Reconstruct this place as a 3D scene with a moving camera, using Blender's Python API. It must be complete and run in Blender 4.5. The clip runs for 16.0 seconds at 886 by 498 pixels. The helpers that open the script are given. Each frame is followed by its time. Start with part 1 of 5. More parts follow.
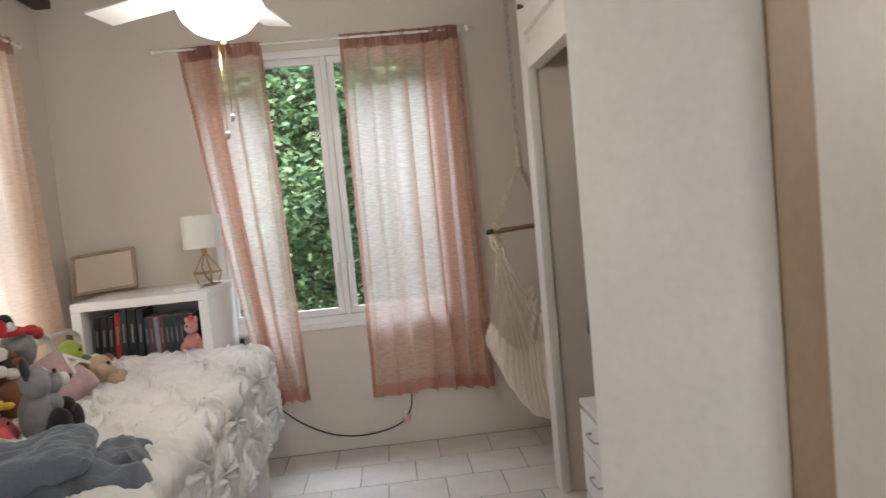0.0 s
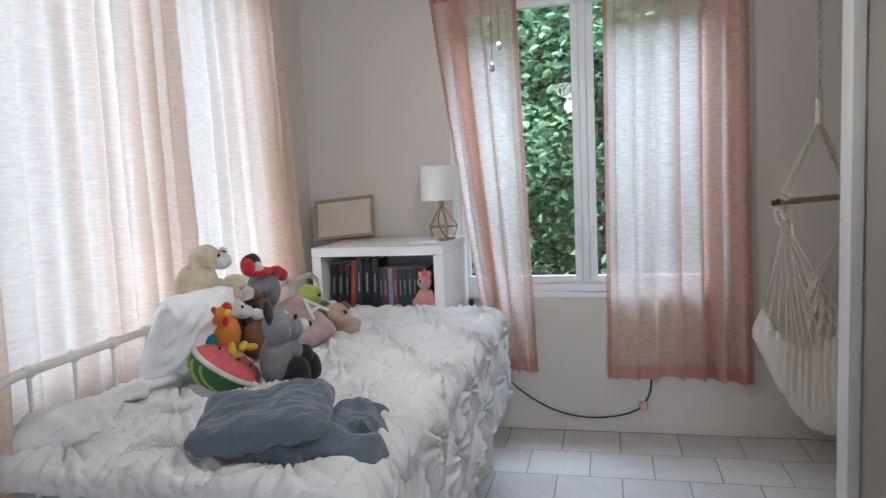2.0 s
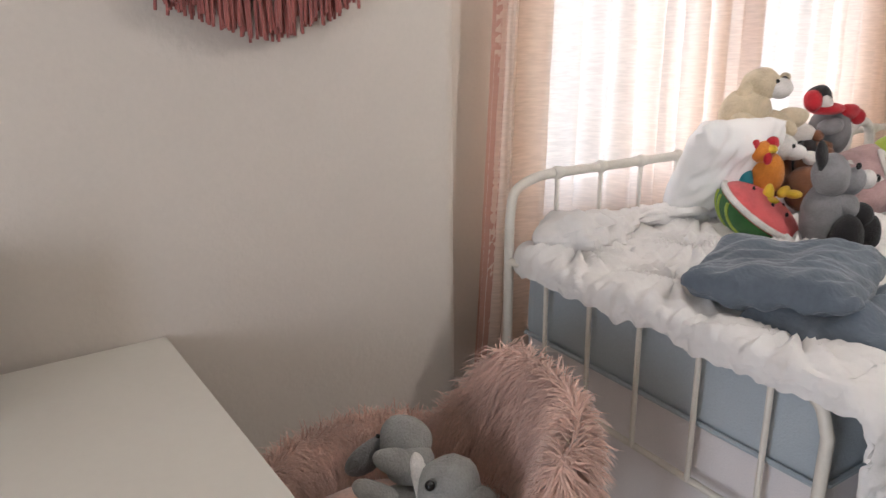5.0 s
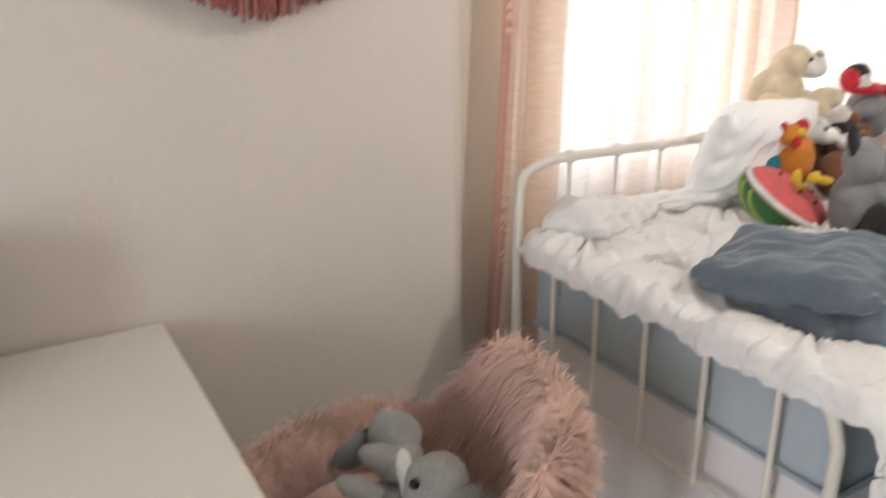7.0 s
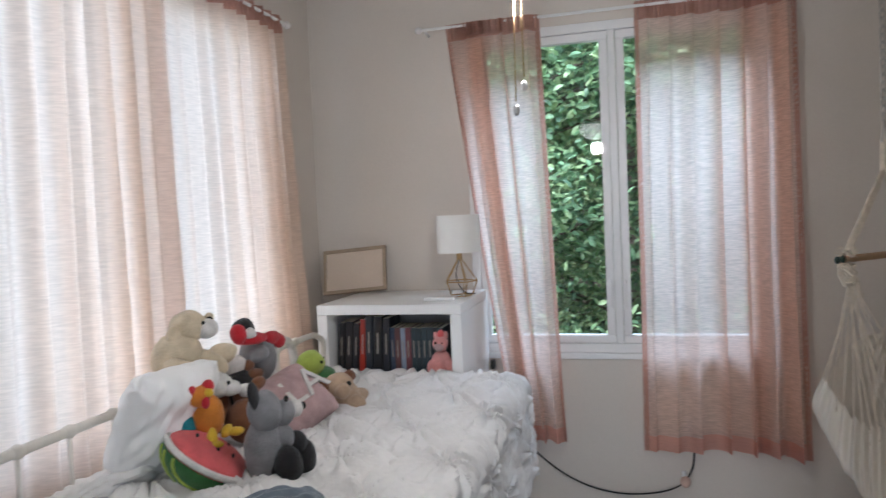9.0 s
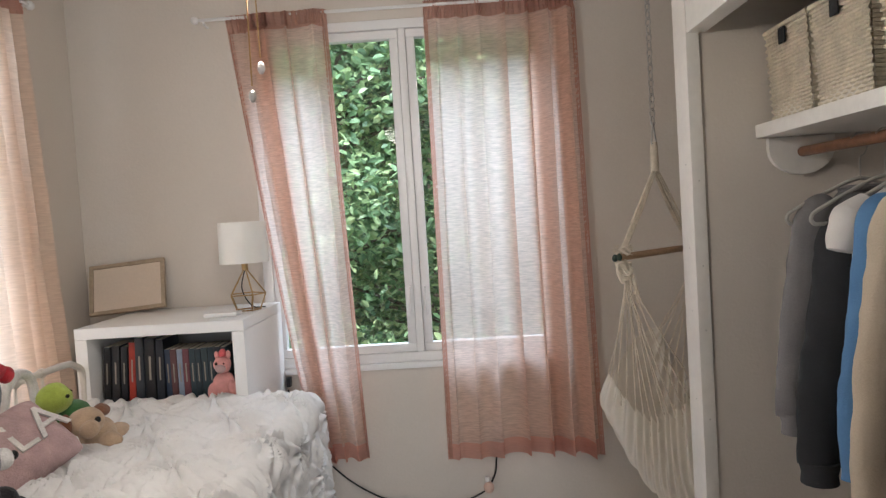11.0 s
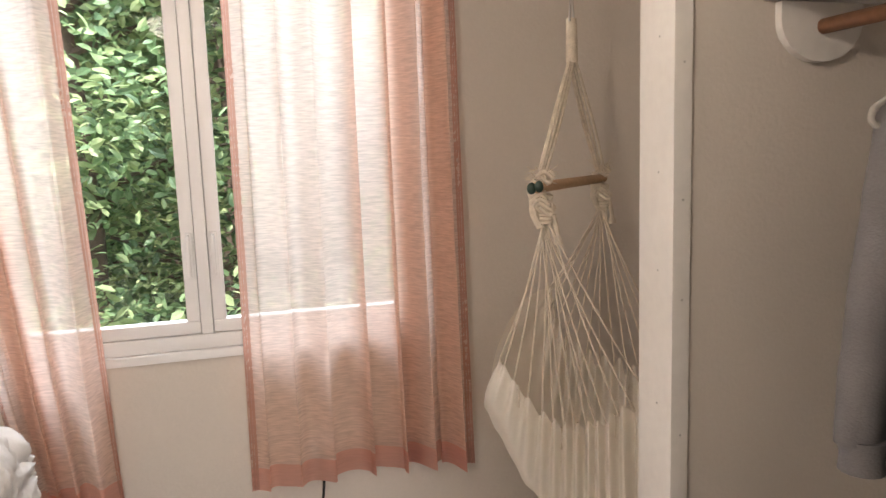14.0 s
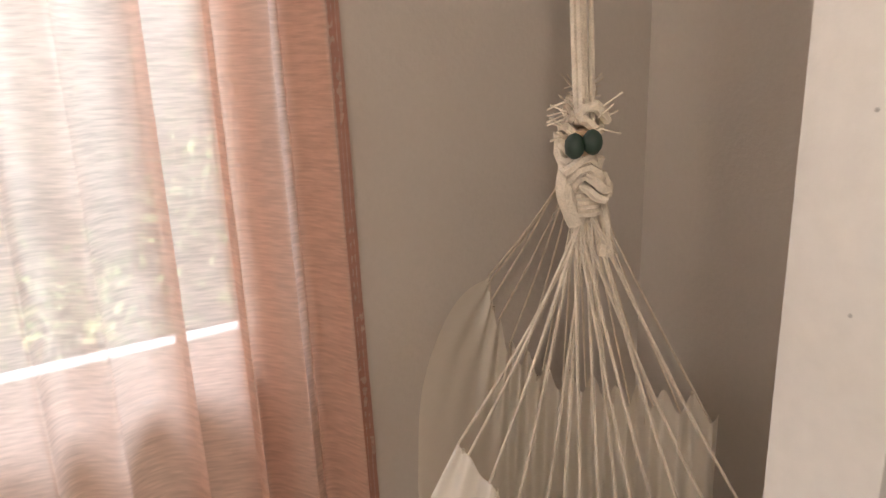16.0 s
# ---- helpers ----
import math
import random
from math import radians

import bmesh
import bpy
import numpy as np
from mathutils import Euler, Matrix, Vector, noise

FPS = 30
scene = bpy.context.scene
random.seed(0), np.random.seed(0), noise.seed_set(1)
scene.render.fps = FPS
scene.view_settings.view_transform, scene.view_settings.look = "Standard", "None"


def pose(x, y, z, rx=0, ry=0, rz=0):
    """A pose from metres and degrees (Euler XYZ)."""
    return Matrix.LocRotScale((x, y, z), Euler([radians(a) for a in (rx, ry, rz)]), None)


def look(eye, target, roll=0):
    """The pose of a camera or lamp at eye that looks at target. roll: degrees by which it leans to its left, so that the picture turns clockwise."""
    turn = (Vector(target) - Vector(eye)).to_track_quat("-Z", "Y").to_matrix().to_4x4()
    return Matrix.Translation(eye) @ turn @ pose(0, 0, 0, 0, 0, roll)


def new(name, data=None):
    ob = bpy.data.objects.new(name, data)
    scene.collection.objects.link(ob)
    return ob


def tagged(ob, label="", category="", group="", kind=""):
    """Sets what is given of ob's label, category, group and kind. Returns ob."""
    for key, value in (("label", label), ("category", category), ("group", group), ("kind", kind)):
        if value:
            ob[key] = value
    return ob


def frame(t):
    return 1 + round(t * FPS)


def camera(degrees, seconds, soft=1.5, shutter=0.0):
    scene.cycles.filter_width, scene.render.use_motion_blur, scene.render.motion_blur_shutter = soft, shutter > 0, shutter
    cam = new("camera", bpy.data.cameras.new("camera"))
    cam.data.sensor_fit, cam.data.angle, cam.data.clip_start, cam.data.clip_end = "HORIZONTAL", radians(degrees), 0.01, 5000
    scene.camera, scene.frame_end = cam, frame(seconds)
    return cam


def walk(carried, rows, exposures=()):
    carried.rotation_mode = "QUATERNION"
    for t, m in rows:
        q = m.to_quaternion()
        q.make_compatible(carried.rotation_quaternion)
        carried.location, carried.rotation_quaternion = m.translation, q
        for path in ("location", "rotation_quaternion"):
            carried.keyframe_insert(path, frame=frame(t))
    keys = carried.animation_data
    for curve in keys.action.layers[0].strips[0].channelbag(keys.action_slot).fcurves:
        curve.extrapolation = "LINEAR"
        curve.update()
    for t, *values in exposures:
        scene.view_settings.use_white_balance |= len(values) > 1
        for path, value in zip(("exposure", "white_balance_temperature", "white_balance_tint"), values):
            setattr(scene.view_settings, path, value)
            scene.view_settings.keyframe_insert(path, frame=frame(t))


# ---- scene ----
# camera and its walk
cam = camera(64.4, 16.0, soft=1.3, shutter=0.3)
PATH = [
    (0, (0.326, 0.251, 1.488), (0.466, 2.242, 1.347), -5.4),
    (0.5, (0.262, 0.392, 1.468), (0.204, 2.387, 1.342), -4.1),
    (1, (0.164, 0.521, 1.47), (0.002, 2.508, 1.317), -2.6),
    (1.5, (0.134, 0.586, 1.461), (-0.203, 2.549, 1.276), -2.4),
    (2, (0.139, 0.621, 1.461), (-0.321, 2.557, 1.26), -2.5),
    (2.5, (0.145, 0.653, 1.464), (-0.492, 2.535, 1.229), -2.7),
    (3, (0.166, 0.665, 1.455), (-0.664, 2.465, 1.187), -2.6),
    (3.5, (0.16, 0.668, 1.442), (-0.891, 2.337, 1.109), -2.0),
    (4, (0.107, 0.726, 1.418), (-1.155, 2.223, 1.01), -0.9),
    (4.5, (0.063, 0.782, 1.397), (-1.425, 2.024, 0.902), -0.3),
    (4.7, (0.086, 0.812, 1.363), (-1.488, 1.936, 0.852), -0.9),
    (6.8, (0.083, 0.956, 1.362), (-1.602, 1.724, 0.606), -1.2),
    (7, (0.081, 0.957, 1.367), (-1.583, 1.865, 0.728), -1.0),
    (7.5, (0.074, 0.936, 1.433), (-1.432, 2.198, 1.059), -0.7),
    (8, (0.053, 0.948, 1.514), (-1.123, 2.548, 1.275), -0.7),
    (8.5, (0.069, 0.936, 1.516), (-0.762, 2.75, 1.375), -1.7),
    (9, (0.081, 0.947, 1.517), (-0.435, 2.877, 1.427), -2.5),
    (9.5, (0.099, 0.964, 1.524), (-0.175, 2.945, 1.48), -2.9),
    (9.7, (0.122, 0.974, 1.524), (-0.08, 2.963, 1.495), -3.1),
    (11.8, (0.246, 1.338, 1.4), (0.307, 3.332, 1.255), -2.7),
    (12, (0.21, 1.391, 1.378), (0.327, 3.381, 1.219), -2.4),
    (12.5, (0.142, 1.582, 1.396), (0.375, 3.557, 1.182), -2.7),
    (13, (0.115, 1.766, 1.409), (0.449, 3.723, 1.166), -2.6),
    (13.5, (0.178, 2.014, 1.405), (0.61, 3.95, 1.147), -2.6),
    (14, (0.14, 2.254, 1.382), (0.686, 4.16, 1.118), -1.9),
    (14.5, (0.067, 2.524, 1.405), (0.766, 4.371, 1.093), -1.2),
    (15, (0.148, 2.769, 1.386), (0.935, 4.569, 1.012), -1.1),
    (15.5, (0.203, 3.019, 1.375), (1.099, 4.751, 0.932), -1.2),
    (16, (0.281, 3.251, 1.398), (1.307, 4.883, 0.863), -1.9),
]
EXPOSURES = [
    (0, 0.37, 6000, 10), (1.5, 0.38, 5450, 9), (2.5, 0.37, 5020, 8), (3.5, 0.4, 5200, 9), (4.7, 0.66, 5600, 13), (6.8, 1.08, 5900, 11), (7.5, 0.74, 5350, 9),
    (8.5, 0.29, 5200, 9), (9.7, 0.33, 5480, 10), (11.8, 0.58, 6050, 11), (13, 0.78, 6520, 14), (16, 0.89, 6620, 17),
]
walk(cam, [(t, look(eye, target, roll)) for t, eye, target, roll in PATH], EXPOSURES)

# ---- world and light ----
world = bpy.data.worlds.new("sky")
scene.world = world
world.use_nodes = True
wn, wl = world.node_tree.nodes, world.node_tree.links
sky = wn.new("ShaderNodeTexSky")
sky.sky_type, sky.sun_disc = "NISHITA", False
sky.sun_elevation, sky.sun_rotation = radians(60), radians(-150)
wl.new(sky.outputs["Color"], wn["Background"].inputs["Color"])
wn["Background"].inputs["Strength"].default_value = 0.15


def lamp(name, kind, m, energy, colour=(1, 1, 1), size=0.1, size_y=None, angle=0.01):
    data = bpy.data.lights.new(name, kind)
    data.energy, data.color = energy, colour
    if kind == "AREA":
        data.shape, data.size, data.size_y = "RECTANGLE", size, size_y or size
    elif kind == "SUN":
        data.angle = angle
    else:
        data.shadow_soft_size = size
    ob = new(name, data)
    ob.matrix_world = m
    return ob


lamp("sun", "SUN", look((-2.2, -4, 8), (0, 0, 0)), 5.0, (1.0, 0.95, 0.87), angle=radians(0.6))
# daylight standing in the side window's opening
lamp("window_daylight", "AREA", look((-1.86, 3.05, 1.6), (0, 3.05, 1.5)), 20, (1.0, 0.98, 0.95), 1.86, 1.55)
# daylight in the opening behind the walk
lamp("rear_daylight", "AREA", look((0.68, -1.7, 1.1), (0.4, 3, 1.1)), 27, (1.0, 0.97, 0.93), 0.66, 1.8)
# added fill lamp for sky light, out of sight over the back window's head
lamp("fill_over_window", "AREA", look((0.0, 5.75, 3.75), (0.0, 4.55, 1.5)), 172, (0.84, 0.93, 1.0), 2.6, 1.0)
lamp("bulb", "POINT", pose(-0.15, 2.6, 2.0), 17, (1.0, 0.88, 0.74), 0.05)


# ---- materials ----
def mat(name, colour, rough=0.6, vary=0.12, scale=6.0, fine=60.0, bump=0.1, metal=0.0, tint=None, per=0.0, stretch=(1, 1, 1), sheen=0.0, sub=0.0):
    m = bpy.data.materials.new(name)
    m.use_nodes = True
    n, l = m.node_tree.nodes, m.node_tree.links
    b = n["Principled BSDF"]
    tc, mp = n.new("ShaderNodeTexCoord"), n.new("ShaderNodeMapping")
    mp.inputs["Scale"].default_value = stretch
    l.new(tc.outputs["Object"], mp.inputs["Vector"])
    big, small = n.new("ShaderNodeTexNoise"), n.new("ShaderNodeTexNoise")
    for q, s in ((big, scale), (small, fine)):
        q.inputs["Scale"].default_value, q.inputs["Detail"].default_value = s, 4
        l.new(mp.outputs[0], q.inputs["Vector"])
    mx = n.new("ShaderNodeMix")
    mx.data_type = "FLOAT"
    mx.inputs[0].default_value = 0.4
    l.new(big.outputs[0], mx.inputs[2]), l.new(small.outputs[0], mx.inputs[3])
    ramp = n.new("ShaderNodeValToRGB")
    dark = tint or tuple(c * (1 - 2 * vary) for c in colour)
    ramp.color_ramp.elements[0].position, ramp.color_ramp.elements[1].position = 0.3, 0.7
    ramp.color_ramp.elements[0].color = (*dark, 1)
    ramp.color_ramp.elements[1].color = (*[min(1, c * (1 + vary * 0.5)) for c in colour], 1)
    l.new(mx.outputs[0], ramp.inputs[0])
    out = ramp.outputs[0]
    if per:
        oi, hs, mr = n.new("ShaderNodeObjectInfo"), n.new("ShaderNodeHueSaturation"), n.new("ShaderNodeMapRange")
        mr.inputs[3].default_value, mr.inputs[4].default_value = 1 - per, 1 + per
        l.new(oi.outputs["Random"], mr.inputs[0]), l.new(mr.outputs[0], hs.inputs["Value"]), l.new(out, hs.inputs["Color"])
        out = hs.outputs[0]
    l.new(out, b.inputs["Base Color"])
    b.inputs["Roughness"].default_value, b.inputs["Metallic"].default_value = rough, metal
    if sheen:
        b.inputs["Sheen Weight"].default_value = sheen
    if sub:
        b.inputs["Subsurface Weight"].default_value = sub
        b.inputs["Subsurface Radius"].default_value = (0.02, 0.015, 0.012)
    if bump:
        bp = n.new("ShaderNodeBump")
        bp.inputs["Strength"].default_value, bp.inputs["Distance"].default_value = bump, 0.004
        l.new(small.outputs[0], bp.inputs["Height"]), l.new(bp.outputs[0], b.inputs["Normal"])
    return m


def glass(name):
    m = bpy.data.materials.new(name)
    m.use_nodes = True
    n, l = m.node_tree.nodes, m.node_tree.links
    t, g, x, f = (n.new("ShaderNode" + k) for k in ("BsdfTransparent", "BsdfGlossy", "MixShader", "Fresnel"))
    g.inputs["Roughness"].default_value = 0.01
    f.inputs["IOR"].default_value = 1.5
    l.new(f.outputs[0], x.inputs[0]), l.new(t.outputs[0], x.inputs[1]), l.new(g.outputs[0], x.inputs[2])
    l.new(x.outputs[0], n["Material Output"].inputs[0])
    return m


def sheer(name, colour, clear, lit=None, through_part=0.62):
    """Thin woven cloth: some light straight through, some spread, slubs running across."""
    m = bpy.data.materials.new(name)
    m.use_nodes = True
    n, l = m.node_tree.nodes, m.node_tree.links
    n.remove(n["Principled BSDF"])
    t, d, s, x, y = (n.new("ShaderNode" + k) for k in ("BsdfTransparent", "BsdfDiffuse", "BsdfTranslucent", "MixShader", "MixShader"))
    t.inputs[0].default_value = (1, 0.97, 0.95, 1)
    tc, mp, nz, rp, cr = (n.new("ShaderNode" + k) for k in ("TexCoord", "Mapping", "TexNoise", "MapRange", "ValToRGB"))
    mp.inputs["Scale"].default_value = (22, 22, 190)
    l.new(tc.outputs["Object"], mp.inputs["Vector"]), l.new(mp.outputs[0], nz.inputs["Vector"])
    nz.inputs["Scale"].default_value, nz.inputs["Detail"].default_value = 1.0, 3
    rp.inputs[1].default_value, rp.inputs[2].default_value = 0.32, 0.68
    rp.inputs[3].default_value, rp.inputs[4].default_value = clear * 1.35, clear * 0.65
    l.new(nz.outputs[0], rp.inputs[0])
    cr.color_ramp.elements[0].color = (*colour, 1)
    cr.color_ramp.elements[1].color = (*[c * 0.93 for c in colour], 1)
    l.new(nz.outputs[0], cr.inputs[0])
    l.new(cr.outputs[0], d.inputs[0])
    s.inputs[0].default_value = (*(lit or colour), 1)
    y.inputs[0].default_value = through_part
    l.new(d.outputs[0], y.inputs[1]), l.new(s.outputs[0], y.inputs[2])
    l.new(rp.outputs[0], x.inputs[0]), l.new(y.outputs[0], x.inputs[1]), l.new(t.outputs[0], x.inputs[2])
    l.new(x.outputs[0], n["Material Output"].inputs[0])
    return m


def glow(name, colour, strength):
    m = bpy.data.materials.new(name)
    m.use_nodes = True
    b = m.node_tree.nodes["Principled BSDF"]
    b.inputs["Base Color"].default_value = (0.9, 0.88, 0.82, 1)
    b.inputs["Emission Color"].default_value = (*colour, 1)
    b.inputs["Emission Strength"].default_value = strength
    return m


WALL = mat("wall_paint", (0.665, 0.607, 0.538), 0.75, 0.03, 1.5, 90, 0.25)
CEIL = mat("ceiling_paint", (0.7, 0.67, 0.62), 0.8, 0.03, 2, 80, 0.2)
TRIM = mat("white_trim_paint", (0.8, 0.77, 0.72), 0.4, 0.05, 3, 40, 0.2)
WHITE = mat("white_lacquer", (0.82, 0.81, 0.79), 0.35, 0.02, 3, 60, 0.03)
# tan-brown puts the near jamb's shade into its base colour
TRIM_SHADE = mat("shaded_trim_paint", (0.43, 0.32, 0.21), 0.5, 0.08, 3, 40, 0.2)
VINYL = mat("window_vinyl", (0.82, 0.81, 0.8), 0.35, 0.02, 3, 60, 0.03)
TILE = mat("floor_tile", (0.66, 0.62, 0.58), 0.28, 0.08, 5, 35, 0.08, per=0.06)
GROUT = mat("grout", (0.34, 0.29, 0.26), 0.9, 0.2, 8, 200, 0.4)
BEAM = mat("dark_wood", (0.09, 0.05, 0.035), 0.6, 0.3, 4, 60, 0.3)
WOOD = mat("rod_wood", (0.2, 0.09, 0.045), 0.45, 0.25, 5, 50, 0.2, stretch=(1, 1, 1))
WOOD2 = mat("bare_pine", (0.5, 0.33, 0.19), 0.6, 0.15, 5, 60, 0.2)
GLASS = glass("window_glass")
SHEER = sheer("pink_sheer", (0.76, 0.5, 0.4), 0.3, (0.93, 0.84, 0.77))
# same curtain cloth, its colours paled to carry the side window's stronger daylight
SHEER_DAYLIT = sheer("daylit_pink_sheer", (0.78, 0.57, 0.45), 0.2, (0.95, 0.9, 0.82))
HEM = sheer("pink_hem", (0.6, 0.37, 0.3), 0.12)
RODM = mat("white_metal", (0.8, 0.79, 0.77), 0.35, 0.03, 4, 50, 0.02)
IRON = mat("cream_enamel", (0.72, 0.68, 0.6), 0.4, 0.06, 8, 70, 0.1)
MATT = mat("grey_ticking", (0.42, 0.47, 0.5), 0.9, 0.06, 5, 220, 0.35)
SKIRT = mat("skirt_cotton", (0.74, 0.7, 0.69), 0.9, 0.04, 5, 250, 0.2)
QUILT = mat("white_cotton", (0.755, 0.735, 0.71), 0.9, 0.04, 6, 60, 0.8)
GREYC = mat("slate_cotton", (0.125, 0.15, 0.18), 0.95, 0.1, 9, 90, 0.7, sheen=0.3, stretch=(1, 2.2, 1))

def leaf_mat():
    m = mat("leaf", (0.10, 0.2, 0.035), 0.4, 0.3, 3, 30, 0.1)
    n, k = m.node_tree.nodes, m.node_tree.links
    b = n["Principled BSDF"]
    g, r = n.new("ShaderNodeNewGeometry"), n.new("ShaderNodeValToRGB")
    e = r.color_ramp.elements
    e[0].color, e[1].color = (0.1, 0.17, 0.09, 1), (0.55, 0.65, 0.33, 1)
    e.new(0.5).color = (0.26, 0.4, 0.2, 1)
    k.new(g.outputs["Random Per Island"], r.inputs[0])
    k.new(r.outputs[0], b.inputs["Base Color"])
    t, x = n.new("ShaderNodeBsdfTranslucent"), n.new("ShaderNodeMixShader")
    x.inputs[0].default_value = 0.45
    k.new(r.outputs[0], t.inputs[0])
    k.new(b.outputs[0], x.inputs[1]), k.new(t.outputs[0], x.inputs[2])
    k.new(x.outputs[0], n["Material Output"].inputs[0])
    return m


def plush(name, c, dark=None):
    return mat(name, c, 0.95, 0.16, 25, 240, 0.9, tint=dark, sheen=0.15)


LEAF = leaf_mat()
BARK = mat("bark", (0.16, 0.12, 0.09), 0.9, 0.3, 6, 60, 0.8)
SOIL = mat("ground_cover", (0.09, 0.13, 0.04), 0.95, 0.35, 3, 40, 0.6)
P_CREAM, P_WHITE, P_GREY = plush("cream_plush", (0.66, 0.55, 0.38)), plush("white_plush", (0.75, 0.72, 0.68)), plush("grey_plush", (0.24, 0.235, 0.24))
P_BLACK, P_RED, P_ORANGE = plush("black_plush", (0.015, 0.014, 0.015)), plush("red_felt", (0.5, 0.015, 0.025)), plush("orange_plush", (0.62, 0.22, 0.02))
P_YELLOW, P_TEAL, P_BROWN = plush("yellow_felt", (0.75, 0.5, 0.03)), plush("teal_plush", (0.02, 0.2, 0.24)), plush("brown_plush", (0.2, 0.08, 0.035))
P_TAN, P_LIME, P_PINK = plush("tan_plush", (0.52, 0.37, 0.24)), plush("lime_plush", (0.42, 0.52, 0.08)), plush("pink_plush", (0.72, 0.33, 0.3))
P_GREEN, P_MELON, P_ROSE = plush("green_plush", (0.05, 0.16, 0.04)), plush("melon_plush", (0.68, 0.12, 0.12)), plush("blush_knit", (0.5, 0.34, 0.33))
P_ELEPH = plush("pale_grey_plush", (0.34, 0.34, 0.32))
EYE = mat("glossy_black", (0.01, 0.01, 0.01), 0.1, 0.0, bump=0)
CREAMC = mat("cream_cotton", (0.74, 0.69, 0.6), 0.9, 0.05, 5, 260, 0.3)
SLING = sheer("thin_cream_cotton", (0.86, 0.81, 0.72), 0.0, (0.86, 0.77, 0.62), 0.3)
CORD = mat("cotton_cord", (0.72, 0.63, 0.5), 0.9, 0.15, 40, 300, 0.6)
PILLOW = mat("pillow_cotton", (0.83, 0.82, 0.8), 0.9, 0.03, 6, 250, 0.2)
GOLD = mat("brushed_brass", (0.5, 0.34, 0.16), 0.35, 0.1, 20, 120, 0.05, metal=1.0)
SHADE = mat("lamp_linen", (0.8, 0.78, 0.73), 0.85, 0.03, 10, 300, 0.25, sub=0.2)
FRAMEW = mat("washed_wood", (0.45, 0.35, 0.24), 0.6, 0.2, 8, 60, 0.3)
PAPER = mat("blank_paper", (0.68, 0.57, 0.46), 0.8, 0.05, 4, 100, 0.05)
STEEL = mat("zinc_steel", (0.55, 0.53, 0.5), 0.35, 0.1, 20, 90, 0.1, metal=1.0)
YARN = mat("rose_yarn", (0.4, 0.125, 0.105), 0.95, 0.25, 12, 240, 0.7, sheen=0.4)
FUR = mat("pink_faux_fur", (0.78, 0.52, 0.42), 0.75, 0.25, 9, 150, 0.3, sheen=0.4)
DESK = mat("desk_laminate", (0.76, 0.73, 0.66), 0.4, 0.02, 3, 60, 0.04)
CABLE = mat("black_rubber", (0.012, 0.012, 0.012), 0.5, 0.1, bump=0)
BOWL = glow("frosted_glass_bowl", (1.0, 0.9, 0.74), 5.0)
BASKET = mat("cream_paper_weave", (0.7, 0.62, 0.47), 0.85, 0.18, 12, 110, 0.9)
BLACKF = mat("black_webbing", (0.02, 0.02, 0.02), 0.8, 0.1)
HOODIE = mat("grey_marl_fleece", (0.19, 0.18, 0.18), 0.95, 0.12, 8, 240, 0.4)
CHAR = mat("charcoal_jersey", (0.022, 0.023, 0.026), 0.9, 0.12, 8, 240, 0.3)
BLUE = mat("blue_jersey", (0.1, 0.22, 0.42), 0.9, 0.08, 8, 240, 0.3)
OAT = mat("oat_fleece", (0.55, 0.46, 0.35), 0.95, 0.08, 8, 240, 0.4)
FLORAL = mat("white_printed_cotton", (0.72, 0.68, 0.64), 0.9, 0.04, 8, 240, 0.2)
HANG = mat("velvet_hanger", (0.42, 0.4, 0.36), 0.9, 0.06, 10, 200, 0.2)
SEAM = mat("shadow_gap", (0.2, 0.18, 0.16), 0.9, 0.1)


# ---- building helpers ----
def thing(name, base, label="", category="", group="", kind=""):
    ob = new(name)
    ob.location = base
    ob.empty_display_size = 0.05
    return tagged(ob, label, category, group, kind)


def root_of(ob):
    while ob.parent:
        ob = ob.parent
    return ob


def part(name, bm, material, parent=None, label="", smooth=True, kind=""):
    """Links a bmesh in world metres as one mesh, under a thing or a part."""
    bpy.context.view_layer.update()
    if parent:
        bmesh.ops.translate(bm, verts=bm.verts, vec=-Vector(root_of(parent).location))
    bmesh.ops.recalc_face_normals(bm, faces=bm.faces)
    me = bpy.data.meshes.new(name)
    bm.to_mesh(me)
    bm.free()
    me.materials.append(material)
    if smooth:
        me.shade_smooth()
        me.set_sharp_from_angle(angle=radians(38))
    ob = new(name, me)
    ob.parent = parent
    return tagged(ob, label, kind=kind)


def solo(name, bm, material, label, category, group="", kind="", smooth=True):
    return tagged(part(name, bm, material, smooth=smooth), label, category, group, kind)


def box(a, b, bevel=0.0, bm=None, m=None):
    bm = bm or bmesh.new()
    c, s = [(p + q) / 2 for p, q in zip(a, b)], [abs(q - p) for p, q in zip(a, b)]
    mm = Matrix.LocRotScale(c, None, s)
    vs = bmesh.ops.create_cube(bm, size=1, matrix=mm if m is None else m @ mm)["verts"]
    if bevel:
        es = list({e for v in vs for e in v.link_edges})
        bmesh.ops.bevel(bm, geom=es, offset=bevel, segments=2, profile=0.7, affect="EDGES")
    return bm


